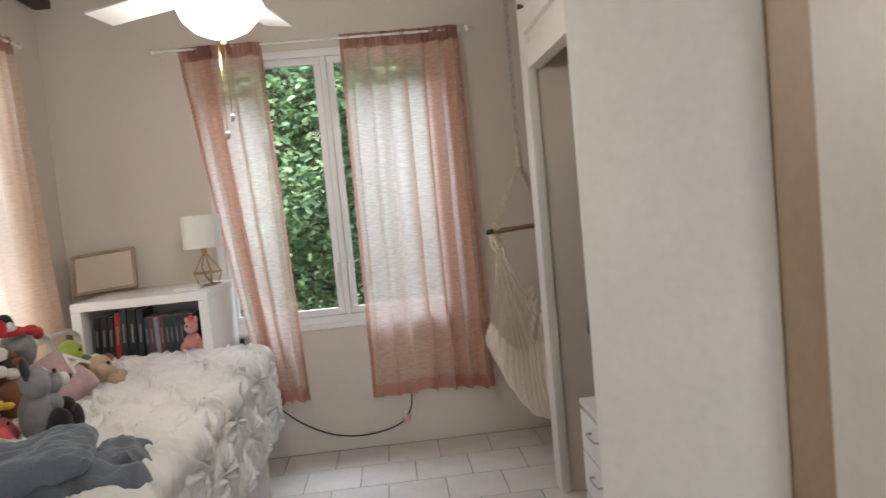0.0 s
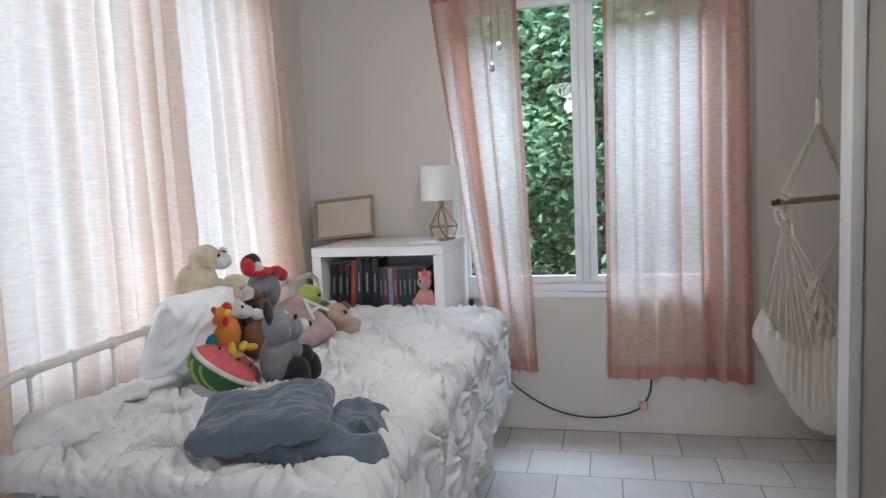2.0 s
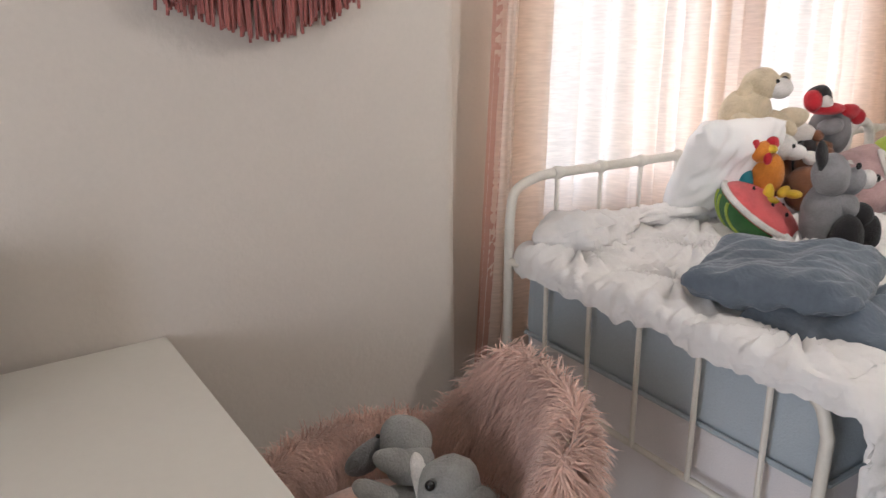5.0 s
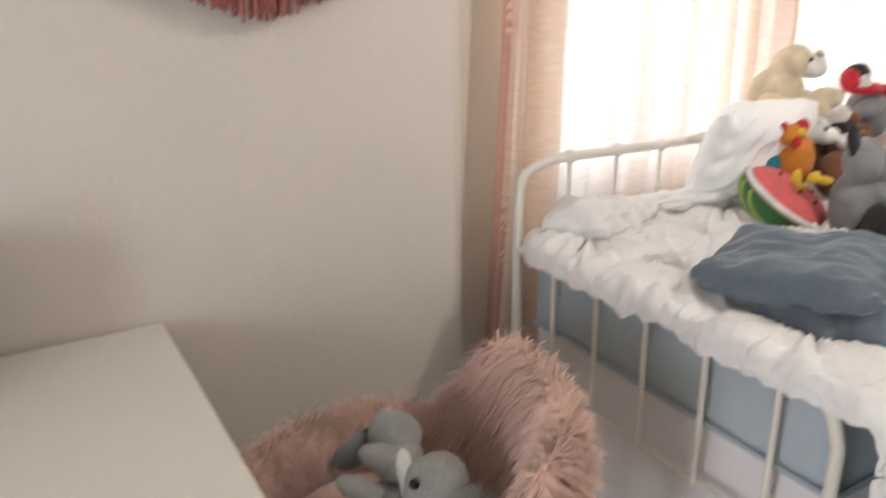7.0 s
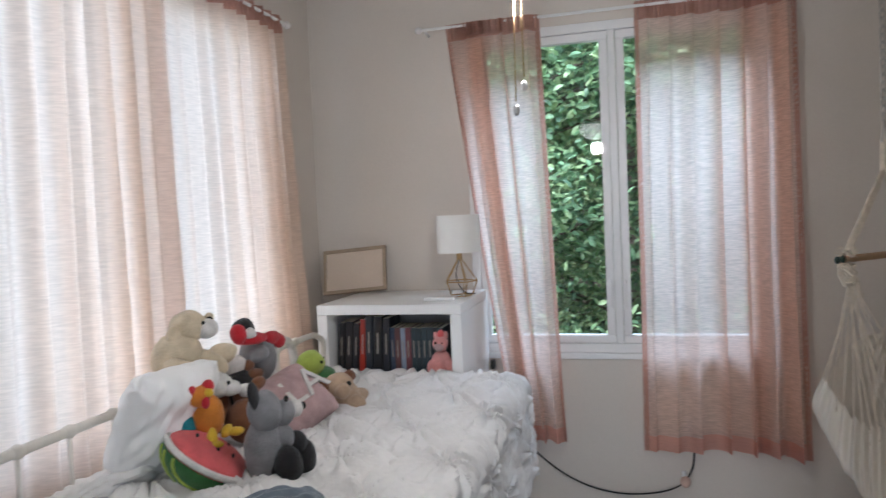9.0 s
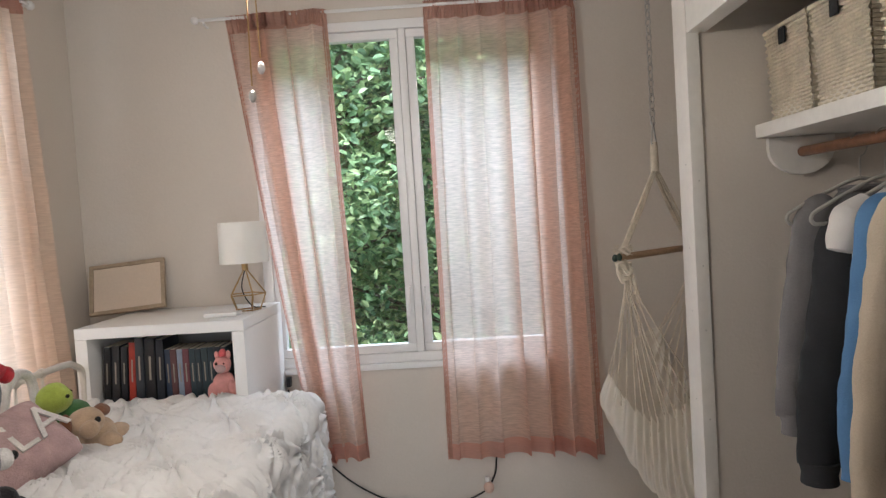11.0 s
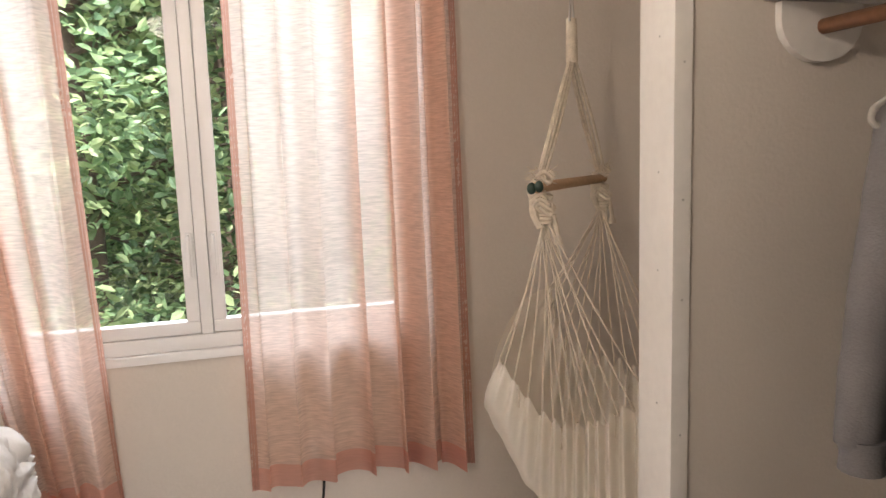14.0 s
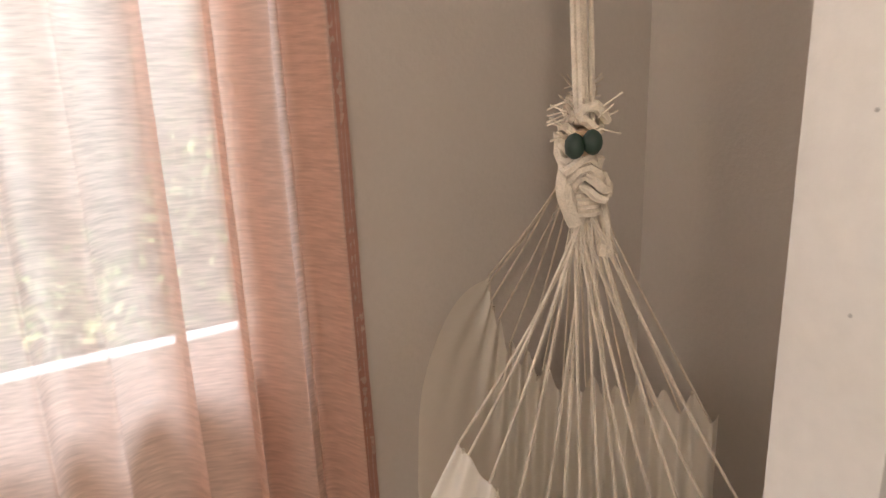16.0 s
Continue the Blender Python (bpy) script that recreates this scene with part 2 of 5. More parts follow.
def tube(pts, r, n=8, bm=None, cap=True):
    """A round bar along points; r one radius or one for each point."""
    bm = bm or bmesh.new()
    pts = [Vector(p) for p in pts]
    rs = r if isinstance(r, (list, tuple)) else [r] * len(pts)
    rings, side = [], None
    for i, p in enumerate(pts):
        d = (pts[min(i + 1, len(pts) - 1)] - pts[max(i - 1, 0)]).normalized()
        if side is None:
            side = d.orthogonal().normalized()
        side = (side - d * side.dot(d)).normalized()
        up = d.cross(side)
        rings.append([bm.verts.new(p + rs[i] * (math.cos(2 * math.pi * k / n) * side + math.sin(2 * math.pi * k / n) * up)) for k in range(n)])
    for a, b in zip(rings, rings[1:]):
        for k in range(n):
            bm.faces.new((a[k], a[(k + 1) % n], b[(k + 1) % n], b[k]))
    if cap:
        bm.faces.new(rings[0][::-1]), bm.faces.new(rings[-1])
    return bm


def sweep(path, steps=12):
    """A smooth line through a few points."""
    p = [Vector(q) for q in path]
    p = [2 * p[0] - p[1]] + p + [2 * p[-1] - p[-2]]
    out = []
    for i in range(1, len(p) - 2):
        for k in range(steps):
            t = k / steps
            a, b, c, d = p[i - 1:i + 3]
            out.append(0.5 * (2 * b + (c - a) * t + (2 * a - 5 * b + 4 * c - d) * t * t + (3 * b - a - 3 * c + d) * t ** 3))
    return out + [p[-2]]


def lathe(profile, centre, n=32, bm=None, m=None):
    """Turns (radius, height) pairs round an upright axis."""
    bm = bm or bmesh.new()
    m = m or Matrix.Identity(4)
    rings = []
    for r, z in profile:
        rings.append([bm.verts.new(m @ (Vector(centre) + Vector((r * math.cos(2 * math.pi * k / n), r * math.sin(2 * math.pi * k / n), z)))) for k in range(n)])
    for a, b in zip(rings, rings[1:]):
        for k in range(n):
            bm.faces.new((a[k], a[(k + 1) % n], b[(k + 1) % n], b[k]))
    if profile[0][0] > 1e-4:
        bm.faces.new(rings[0][::-1])
    if profile[-1][0] > 1e-4:
        bm.faces.new(rings[-1])
    bmesh.ops.remove_doubles(bm, verts=bm.verts, dist=1e-5)
    return bm


def blob(c, r, rot=(0, 0, 0), rough=0.0, freq=14.0, bm=None, sub=3, square=1.0):
    """A soft, slightly lumpy ellipsoid."""
    bm = bm or bmesh.new()
    vs = bmesh.ops.create_icosphere(bm, subdivisions=sub, radius=1)["verts"]
    m = pose(*c, *rot) @ Matrix.Diagonal((*r, 1))
    for v in vs:
        d = Vector([math.copysign(abs(k) ** square, k) for k in v.co])
        v.co = m @ d
        if rough:
            v.co += rough * noise.noise(v.co * freq) * (v.co - Vector(c)).normalized()
    return bm


def grid(nu, nv, f, bm=None, closed=False):
    """A sheet of nu by nv cells, f(u, v) giving its points."""
    bm = bm or bmesh.new()
    vs = [[bm.verts.new(f(i / nu, j / nv)) for j in range(nv + 1)] for i in range(nu + (0 if closed else 1))]
    for i in range(nu):
        a, b = vs[i], vs[(i + 1) % len(vs)]
        for j in range(nv):
            bm.faces.new((a[j], b[j], b[j + 1], a[j + 1]))
    return bm


def thick(bm, t):
    """Gives a sheet its thickness."""
    bmesh.ops.recalc_face_normals(bm, faces=bm.faces)
    bm.normal_update()
    faces, edges = bm.faces[:], [e for e in bm.edges if len(e.link_faces) == 1]
    twin = {v: bm.verts.new(v.co - v.normal * t) for v in bm.verts[:]}
    for f in faces:
        bm.faces.new([twin[v] for v in reversed(f.verts)])
    for e in edges:
        p, q = e.verts
        bm.faces.new((p, q, twin[q], twin[p]))
    return bm


def rect_ring(axis, at, depth, u0, u1, v0, v1, w, bm=None, bevel=0.004):
    """Four mitre-free bars round an opening in the plane across the axis x or y."""
    bm = bm or bmesh.new()
    for a, b, c, d in ((u0, u1, v0, v0 + w), (u0, u1, v1 - w, v1), (u0, u0 + w, v0 + w, v1 - w), (u1 - w, u1, v0 + w, v1 - w)):
        lo, hi = ((at, a, c), (at + depth, b, d)) if axis == "x" else ((a, at, c), (b, at + depth, d))
        box(lo, hi, bevel, bm)
    return bm


# ---- the room ----
XL, XLN, XR, YB, YF, ZC = -1.6, -1.44, 1.76, 4.56, -1.6, 2.95
YW = 4.562
WX0, WX1, WZ0, WZ1 = -0.73, 0.76, 0.798, 2.452        # back window
SY0, SY1, SZ0, SZ1 = 2.1, 4.0, 0.82, 2.42           # side window
CX, CY0, CY1, CZ = 1.032, 1.5, 3.565, 2.055             # closet front and its opening


def wall(name, boxes, label, material=WALL):
    bm = bmesh.new()
    for a, b in boxes:
        box(a, b, 0, bm)
    return solo(name, bm, material, label, "wall", kind="structure", smooth=False)


wall("wall_north", [((XL - 0.2, YB, 0), (WX0, YB + 0.24, ZC)), ((WX1, YB, 0), (XR + 0.2, YB + 0.24, ZC)),
                    ((WX0, YB, 0), (WX1, YB + 0.24, WZ0 - 0.031)), ((WX0, YB, WZ1), (WX1, YB + 0.24, ZC))], "cream painted plaster wall with a window")
wall("wall_west", [((XL - 0.2, 1.86, 0), (XL, SY0, ZC)), ((XL - 0.2, SY1, 0), (XL, YB, ZC)),
                   ((XL - 0.2, SY0, 0), (XL, SY1, SZ0)), ((XL - 0.2, SY0, SZ1), (XL, SY1, ZC))], "cream painted plaster wall with a curtained window")
bm = box((XL - 0.2, YF, 0), (XLN, 1.86, ZC))
bmesh.ops.bevel(bm, geom=[e for e in bm.edges if all(abs(v.co.x - XLN) < 1e-4 and abs(v.co.y - 1.86) < 1e-4 for v in e.verts)], offset=0.045, segments=8, profile=0.5, affect="EDGES")
solo("wall_west_near", bm, WALL, "cream painted plaster wall with a rounded end beside the desk", "wall", kind="structure")
wall("wall_east", [((XR, YF, 0), (XR + 0.2, YB, ZC))], "cream painted plaster wall")
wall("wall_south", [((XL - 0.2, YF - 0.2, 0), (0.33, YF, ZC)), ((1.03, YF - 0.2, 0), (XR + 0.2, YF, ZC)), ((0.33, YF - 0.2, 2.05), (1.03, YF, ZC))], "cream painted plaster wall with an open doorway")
solo("ceiling", box((XL - 0.2, YF - 0.2, ZC), (XR + 0.2, YB + 0.2, ZC + 0.15)), CEIL, "pale painted ceiling", "ceiling", kind="structure", smooth=False)
# closet: end walls, header
wall("closet_end_wall", [((CX + 0.03, CY1 + 0.012, 0), (XR, 3.696, ZC))], "cream painted closet end wall")
wall("closet_near_wall", [((CX + 0.012, 1.36, 0), (XR, CY0, ZC))], "cream painted closet side wall")
wall("closet_header_wall", [((CX + 0.02, CY0, CZ + 0.02), (CX + 0.09, CY1 + 0.012, ZC))], "cream painted header above the closet", TRIM)
floor_bed = solo("floor", box((XL - 0.2, YF - 0.2, -0.1), (XR + 0.2, YB + 0.2, -0.006)), GROUT, "pale square floor tiles in a running bond", "floor", kind="structure", smooth=False)

# closet trim
jamb = solo("closet_jamb", box((CX, CY1, 0), (CX + 0.045, 3.699, ZC), 0.005), TRIM, "white painted closet jamb with chipped paint", "door frame", kind="structure")
# near jamb: its unlit side is coloured in, not lit darker
solo("closet_jamb_near", box((CX, CY0 - 0.14, 0), (CX + 0.07, CY0, ZC), 0.006), TRIM_SHADE, "painted closet jamb coloured tan for shade beside the open door", "door frame", kind="structure")
solo("closet_header", box((CX + 0.003, CY0, CZ), (CX + 0.068, CY1, CZ + 0.11), 0.006), TRIM, "white painted closet header board", "door frame", kind="structure")

# windows
def window(name, axis, at, u0, u1, z0, z1, label):
    w = thing(name, (at, (u0 + u1) / 2, z0) if axis == "x" else ((u0 + u1) / 2, at, z0), label, "window", kind="structure")
    s = -1 if axis == "x" else 1
    def bx(ua, ub, da, db, za, zb, bev=0.004):
        return box((at + s * da, ua, za), (at + s * db, ub, zb), bev) if axis == "x" else box((ua, at + s * da, za), (ub, at + s * db, zb), bev)
    part("window_frame", rect_ring(axis, at + s * 0.0, s * 0.09, u0, u1, z0, z1, 0.045), VINYL, w)
    mid = (u0 + u1) / 2
    part("mullion", bx(mid - 0.018, mid + 0.018, 0.004, 0.085, z0 + 0.045, z1 - 0.045), VINYL, w)
    for a, b in ((u0 + 0.047, mid - 0.02), (mid + 0.02, u1 - 0.047)):
        sash = part("sash", rect_ring(axis, at + s * 0.014, s * 0.05, a, b, z0 + 0.047, z1 - 0.047, 0.04), VINYL, w)
        pane = part("pane", bx(a + 0.038, b - 0.038, 0.034, 0.04, z0 + 0.085, z1 - 0.085, 0), GLASS, sash)
        pane.visible_shadow = False
    part("window_sill", bx(u0, u1, -0.018, 0.16, z0 - 0.03, z0 - 0.001), VINYL, w)
    for k in (-1, 1):
        c = mid + k * 0.037
        h = part("handle", bx(c - 0.011, c + 0.011, 0.004, 0.018, z0 + 0.22, z0 + 0.37, 0.004), VINYL, w, "white latch plate")
        if axis == "y":
            part("lever", tube(sweep([(c, at + 0.006, z0 + 0.36), (c, at - 0.022, z0 + 0.345), (c, at - 0.026, z0 + 0.28), (c, at - 0.02, z0 + 0.235)], 5), 0.006), VINYL, h)
    return w

window("window_1", "y", YW, WX0, WX1, WZ0, WZ1, "white two-sash casement window looking onto green leaves")
window("window_2", "x", XL, SY0, SY1, SZ0, SZ1, "white two-sash window behind sheer curtains")


# beam, upper closet doors, closet door leaf
solo("ceiling_beam", box((-1.595, 1.9, 2.79), (-1.5, 4.558, ZC - 0.002), 0.008), BEAM, "dark stained wooden ceiling beam", "beam", kind="structure")
for y0, y1, k in ((2.62, 3.57, 3.5), (1.6, 2.6, 1.7)):
    d = thing("cabinet_door", (CX, y0, 2.2), "white painted upper cabinet door above the closet", "cabinet door", "upper closet doors")
    part("panel", box((CX - 0.006, y0, 2.22), (CX + 0.018, y1, 2.9), 0.004), TRIM, d)
    part("knob", lathe([(0.0, 0.0), (0.007, 0.0), (0.007, 0.012), (0.014, 0.018), (0.012, 0.028), (0.0, 0.03)], (0, 0, 0), 16, m=Matrix.Translation((CX - 0.005, k, 2.33)) @ pose(0, 0, 0, 0, -90, 0)), BEAM, d, "small dark knob")
leaf = thing("closet_door", (1.035, 1.49, 0.02), "white painted closet door standing open", "door", kind="structure")
part("panel", box((0.0, -0.011, 0.02), (0.425, 0.011, 2.05), 0.003, m=pose(1.036, 1.5, 0, 0, 0, 130)), TRIM, leaf)
solo("door_frame", box((0.99, 0.55, 0), (1.2, 1.3, 2.1), 0.01), TRIM, "pale painted door frame beside the closet", "door frame", kind="structure")

# ---- outdoors ----
solo("ground", box((-90, -90, -0.6), (90, 120, -0.5)), SOIL, "leafy green ground outside the window", "ground", kind="structure", smooth=False)
solo("backdrop", grid(24, 8, lambda u, v: (-30 + 60 * u, 17 + 3 * math.sin(u * 9), -0.6 + 15 * v)), SOIL, "dark green wooded distance", "backdrop", kind="structure")


def tree(base, height, spread, leaves, rnd):
    r = random.Random(rnd)
    t = thing("tree", base, "leafy green tree in sunlight outside the window", "tree", "trees outside")
    bx, by, bz = base
    bm = tube(sweep([(bx, by, bz), (bx + 0.1, by, bz + height * 0.4), (bx - 0.1, by + 0.1, bz + height * 0.95)]), [0.11 * (1 - k / 26) + 0.01 for k in range(25)], 10)
    part("trunk", bm, BARK, t)
    tips = []
    limbs = bmesh.new()
    for k in range(34):
        h = bz + height * r.uniform(0.08, 0.95)
        a = r.uniform(0, 2 * math.pi)
        d = Vector((math.cos(a) * spread, math.sin(a) * 0.8, r.uniform(0.1, 0.7))) * r.uniform(0.5, 1.0)
        p0 = Vector((bx, by, h))
        pts = [p0, p0 + d * 0.5 + Vector((0, 0, 0.1)), p0 + d]
        tube(sweep(pts, 4), [0.03 - 0.0027 * q for q in range(9)], 5, limbs)
        tips += [p0 + d * q for q in (0.35, 0.55, 0.75, 0.9, 1.0)]
    part("limbs", limbs, BARK, t)
    verts, faces = [], []
    for k in range(leaves):
        c = r.choice(tips) + Vector((r.gauss(0, 0.2), r.gauss(0, 0.2), r.gauss(0, 0.2)))
        s = r.uniform(0.028, 0.06)
        m = Matrix.Translation(c) @ Euler((r.gauss(0.5, 0.5), r.gauss(0, 0.6), r.uniform(0, 6.3))).to_matrix().to_4x4()
        i = len(verts)
        for x, y, z in ((0, -1, 0), (0.5, -0.3, 0.12), (0.42, 0.45, 0.1), (0, 1, -0.15), (-0.42, 0.45, 0.1), (-0.5, -0.3, 0.12), (0, 0, 0)):
            verts.append(m @ Vector((x * s, y * s, z * s)) - Vector(base))
        faces += [(i + 6, i + a, i + (a + 1) % 6) for a in range(6)]
    me = bpy.data.meshes.new("crown")
    me.from_pydata(verts, [], faces)
    me.materials.append(LEAF)
    ob = new("crown", me)
    ob.parent = t
    return t


tree((-0.9, 7.3, -0.5), 4.6, 1.5, 15000, 3)
tree((0.9, 7.9, -0.5), 5.0, 1.6, 15000, 5)
tree((-3.0, 8.3, -0.5), 5.2, 1.8, 8000, 8)
tree((2.8, 7.6, -0.5), 5.0, 1.7, 8000, 9)
tree((0.0, 9.6, -0.5), 6.2, 2.2, 12000, 12)
tree((-1.6, 9.8, -0.5), 6.0, 2.2, 8000, 14)
tree((1.9, 10.0, -0.5), 6.0, 2.2, 8000, 15)


# ---- curtains ----
def curtain(axis, at, top, bottom, z0, z1, folds, seed, label, tuck=(), pleat=1.0, cloth=SHEER):
    """A gathered rod-pocket panel; top and bottom are its spans along the wall; each tuck folds the cloth back on itself."""
    r = random.Random(seed)
    ph = [r.uniform(0, 6.28) for _ in range(6)]
    base = (at, (top[0] + top[1]) / 2, z0) if axis == "x" else ((top[0] + top[1]) / 2, at, z0)
    c = thing("curtain", base, label, "curtain", "sheer curtains")
    sg = 1 if axis == "x" else -1
    stops = [(0.0, 0.0)]
    for p0, p1 in tuck:
        stops += [(0, p1), (0, p0)]
    stops.append((0, 1.0))
    run = [0.0]
    for (_, p), (_, q) in zip(stops, stops[1:]):
        run.append(run[-1] + abs(q - p))

    def f(u, v):
        s = min(max(u, 0), 1) * run[-1]
        i = max(k for k in range(len(run) - 1) if run[k] <= s + 1e-9)
        k = (s - run[i]) / (run[i + 1] - run[i])
        x = stops[i][1] + (stops[i + 1][1] - stops[i][1]) * k + (min(0, u) + max(0, u - 1))
        back = math.sin(math.pi * k) if i % 2 else 0.0
        w = v ** 0.8
        a = (bottom[0] + (top[0] - bottom[0]) * w, bottom[1] + (top[1] - bottom[1]) * w)
        ang = folds * 6.283 * x + ph[2] + 0.7 * math.sin(2.2 * v + ph[3]) + 0.8 * math.sin(x * 7 + ph[4])
        k2 = pleat * 1.3 + 0.5 * math.sin(x * 9 + ph[0]) - 0.25 * v
        uu = x + k2 / (6.283 * folds) * math.sin(ang + 0.9) * min(1, 12 * abs(x), 12 * abs(1 - x))
        p = a[0] + (a[1] - a[0]) * min(1.0, max(0.0, uu)) + (a[1] - a[0]) * (min(0, u) + max(0, u - 1))
        amp = (0.026 + 0.014 * (1 - v)) * (0.75 + 0.4 * math.sin(x * 5 + ph[1]))
        d = amp * math.sin(ang) + amp * 0.3 * math.sin(ang * 1.7 + ph[4] + 1.2 * v) + 0.006 * noise.noise(Vector((x * 14, v * 5, seed)))
        d += 0.0025 * noise.noise(Vector((x * 40, v * 26, seed + 3))) + 0.012 * (i if tuck else 0) + 0.006 * back
        if v > 0.965:
            d = d * 0.4 + 0.007 * math.sin(x * folds * 46 + ph[5])
        z = z0 + (z1 - z0) * v + (0.006 * math.sin(x * 7 + ph[1]) + 0.004 * math.sin(x * 17)) * (1 - v)
        return (at + sg * d, p, z) if axis == "x" else (p, at + sg * d, z)

    n = int(folds * 26 * run[-1])
    part("cloth", grid(n, 90, lambda u, v: f(u, 0.035 + v * 0.925)), cloth, c)
    part("header", grid(n, 4, lambda u, v: f(u, 0.96 + v * 0.04)), HEM, c, "gathered rod pocket")
    part("bottom_hem", grid(n, 3, lambda u, v: f(u, v * 0.035)), HEM2, c, "stitched double hem")
    for lo, hi in ((-0.002, 0.02), (0.98, 1.002)):
        part("side_hem", grid(3, 90, lambda u, v: f(lo + (hi - lo) * u, v * 0.96)), HEM, c, "narrow darker side hem")
    return c


def curtain_rod(axis, at, u0, u1, z, wall_at, label):
    base = (at, (u0 + u1) / 2, z) if axis == "x" else ((u0 + u1) / 2, at, z)
    r = thing("curtain_rod", base, label, "curtain rod")
    P = (lambda u, o=0, dz=0: (at + o, u, z + dz)) if axis == "x" else (lambda u, o=0, dz=0: (u, at + o, z + dz))
    part("pole", tube([P(u0), P(u1)], 0.008, 10), RODM, r)
    for u in (u0, u1):
        part("finial", blob(P(u), (0.019, 0.019, 0.019), sub=2), RODM, r)
    for u in (u0 + 0.04, u1 - 0.04):
        part("bracket", tube([P(u, 0, -0.012), P(u, (wall_at - at) * 0.5, -0.02), P(u, wall_at - at, -0.02)], 0.006, 6), RODM, r)


HEM2 = sheer("pink_bottom_hem", (0.74, 0.44, 0.36), 0.12)
curtain("y", 4.5, (-0.81, -0.325), (-0.5, -0.26), 0.36, 2.5, 4.0, 11, "sheer dusty-pink curtain panel drawn to the side of the window", ((0.22, 0.44), (0.25, 0.47)))
curtain("y", 4.5, (0.13, 0.83), (0.118, 0.865), 0.325, 2.51, 7.0, 12, "sheer dusty-pink curtain panel hanging across the window", ((0.7, 0.76), (0.86, 0.93)))
curtain("x", -1.5, (3.1, 4.06), (3.1, 4.25), 0.34, 2.5, 11.0, 13, "sheer dusty-pink curtain panel glowing with daylight behind the bed", (), 0.6, SHEER_DAYLIT)
curtain("x", -1.49, (2.06, 3.13), (1.95, 3.15), 0.34, 2.5, 11.0, 14, "sheer dusty-pink curtain panel glowing with daylight beside the wall", ((0.04, 0.13),), 0.6, SHEER_DAYLIT)
curtain_rod("y", 4.5, -0.95, 0.885, 2.488, YB, "thin white metal curtain rod above the window")
curtain_rod("x", -1.495, 2.0, 4.1, 2.478, XL, "thin white metal curtain rod over the bed")

# ---- bed ----
BZ = 0.80
bed = thing("iron_bed", (-0.9, 2.95, 0), "cream enamelled iron bed with a tall back rail", "bed")
part("back_rail", tube([(-1.33, 1.945, 0.0), (-1.33, 1.945, 0.86)] + sweep([(-1.33, 1.945, 0.9), (-1.33, 1.962, 0.975), (-1.325, 2.03, 1.006), (-1.32, 2.1, 1.012)], 6) + [(-1.32, 3.8, 1.012)] +
     sweep([(-1.32, 3.86, 1.008), (-1.322, 3.94, 0.97), (-1.325, 3.96, 0.9)], 6) + [(-1.33, 3.96, 0.0)], 0.013, 12), IRON, bed)
for k in range(11):
    y = 2.095 + 0.158 * k
    part("bar", tube([(-1.32, y, 0.5), (-1.32, y, 1.01)], 0.006), IRON, bed)
    part("collar", tube([(-1.32, y - 0.014, 1.012), (-1.32, y - 0.006, 1.012), (-1.32, y + 0.006, 1.012), (-1.32, y + 0.014, 1.012)], [0.014, 0.018, 0.018, 0.014], 12), IRON, bed)
part("end_rail", tube([(-1.33, 1.945, 0.79), (-0.56, 1.948, 0.79)] + sweep([(-0.53, 1.948, 0.788), (-0.475, 1.948, 0.765), (-0.452, 1.948, 0.71)], 6) + [(-0.452, 1.948, 0.0)], 0.0115, 12), IRON, bed)
part("lower_rail", tube([(-1.33, 1.955, 0.47), (-0.452, 1.955, 0.47)], 0.008, 10), IRON, bed)
for x in (-1.18, -1.026, -0.873, -0.718, -0.563):
    part("bar", tube([(x, 1.95, 0.47), (x, 1.948, 0.79)], 0.0062), IRON, bed)
for x, y in ((-0.452, 3.93),):
    part("leg", tube([(x, y, 0.0), (x, y, 0.6)], 0.014), IRON, bed)
for y in (2.6, 3.3):
    part("slat_beam", box((-1.31, y - 0.03, 0.36), (-0.46, y + 0.03, 0.4), 0.004), IRON, bed)


def soft_box(a, b, r, seed, wob=0.006):
    bm = box(a, b, r)
    bmesh.ops.subdivide_edges(bm, edges=bm.edges, cuts=5, use_grid_fill=True)
    for v in bm.verts:
        v.co += Vector((noise.noise(v.co * 5 + Vector((seed, 0, 0))), noise.noise(v.co * 5 + Vector((0, seed, 0))), 0)) * wob
    return bm


mt = thing("mattress", (-0.9, 2.95, 0.572), "grey-blue quilted mattress on the bed frame", "mattress")
part("core", soft_box((-1.3, 1.985, 0.572), (-0.468, 3.92, 0.775), 0.035, 1), MATT, mt)
for z in (0.59, 0.755):
    part("piping", tube([(-1.295, 1.98, z), (-0.48, 1.98, z), (-0.463, 2.0, z), (-0.463, 3.9, z)], 0.006, 6), MATT, mt)
sk = thing("bed_skirt", (-0.9, 2.95, 0), "white cotton bed skirt hanging to the floor", "bed skirt")


def skirt(u, v):
    s = u * 2.8
    w = 0.014 * math.sin(s * 19) * (1 - v) + 0.01 * math.sin(s * 41 + 1) * (1 - v) + 0.012 * noise.noise(Vector((s * 4, v * 2, 0)))
    z = 0.015 + 0.555 * v
    if s < 0.83:
        return (-1.31 + s, 2.005 + w, z)
    if s < 0.87:
        return (-0.48 + w, 2.005 + (s - 0.83), z)
    return (-0.475 + w, 2.045 + (s - 0.87) * 0.97, z)


part("cloth", thick(grid(260, 12, skirt), 0.003), SKIRT, sk)

# quilt with gathered rosettes
ROS = [(0.1 + 0.31 * i + (0.155 if j % 2 else 0), 0.16 + 0.25 * j) for i in range(-1, 6) for j in range(0, 12)]


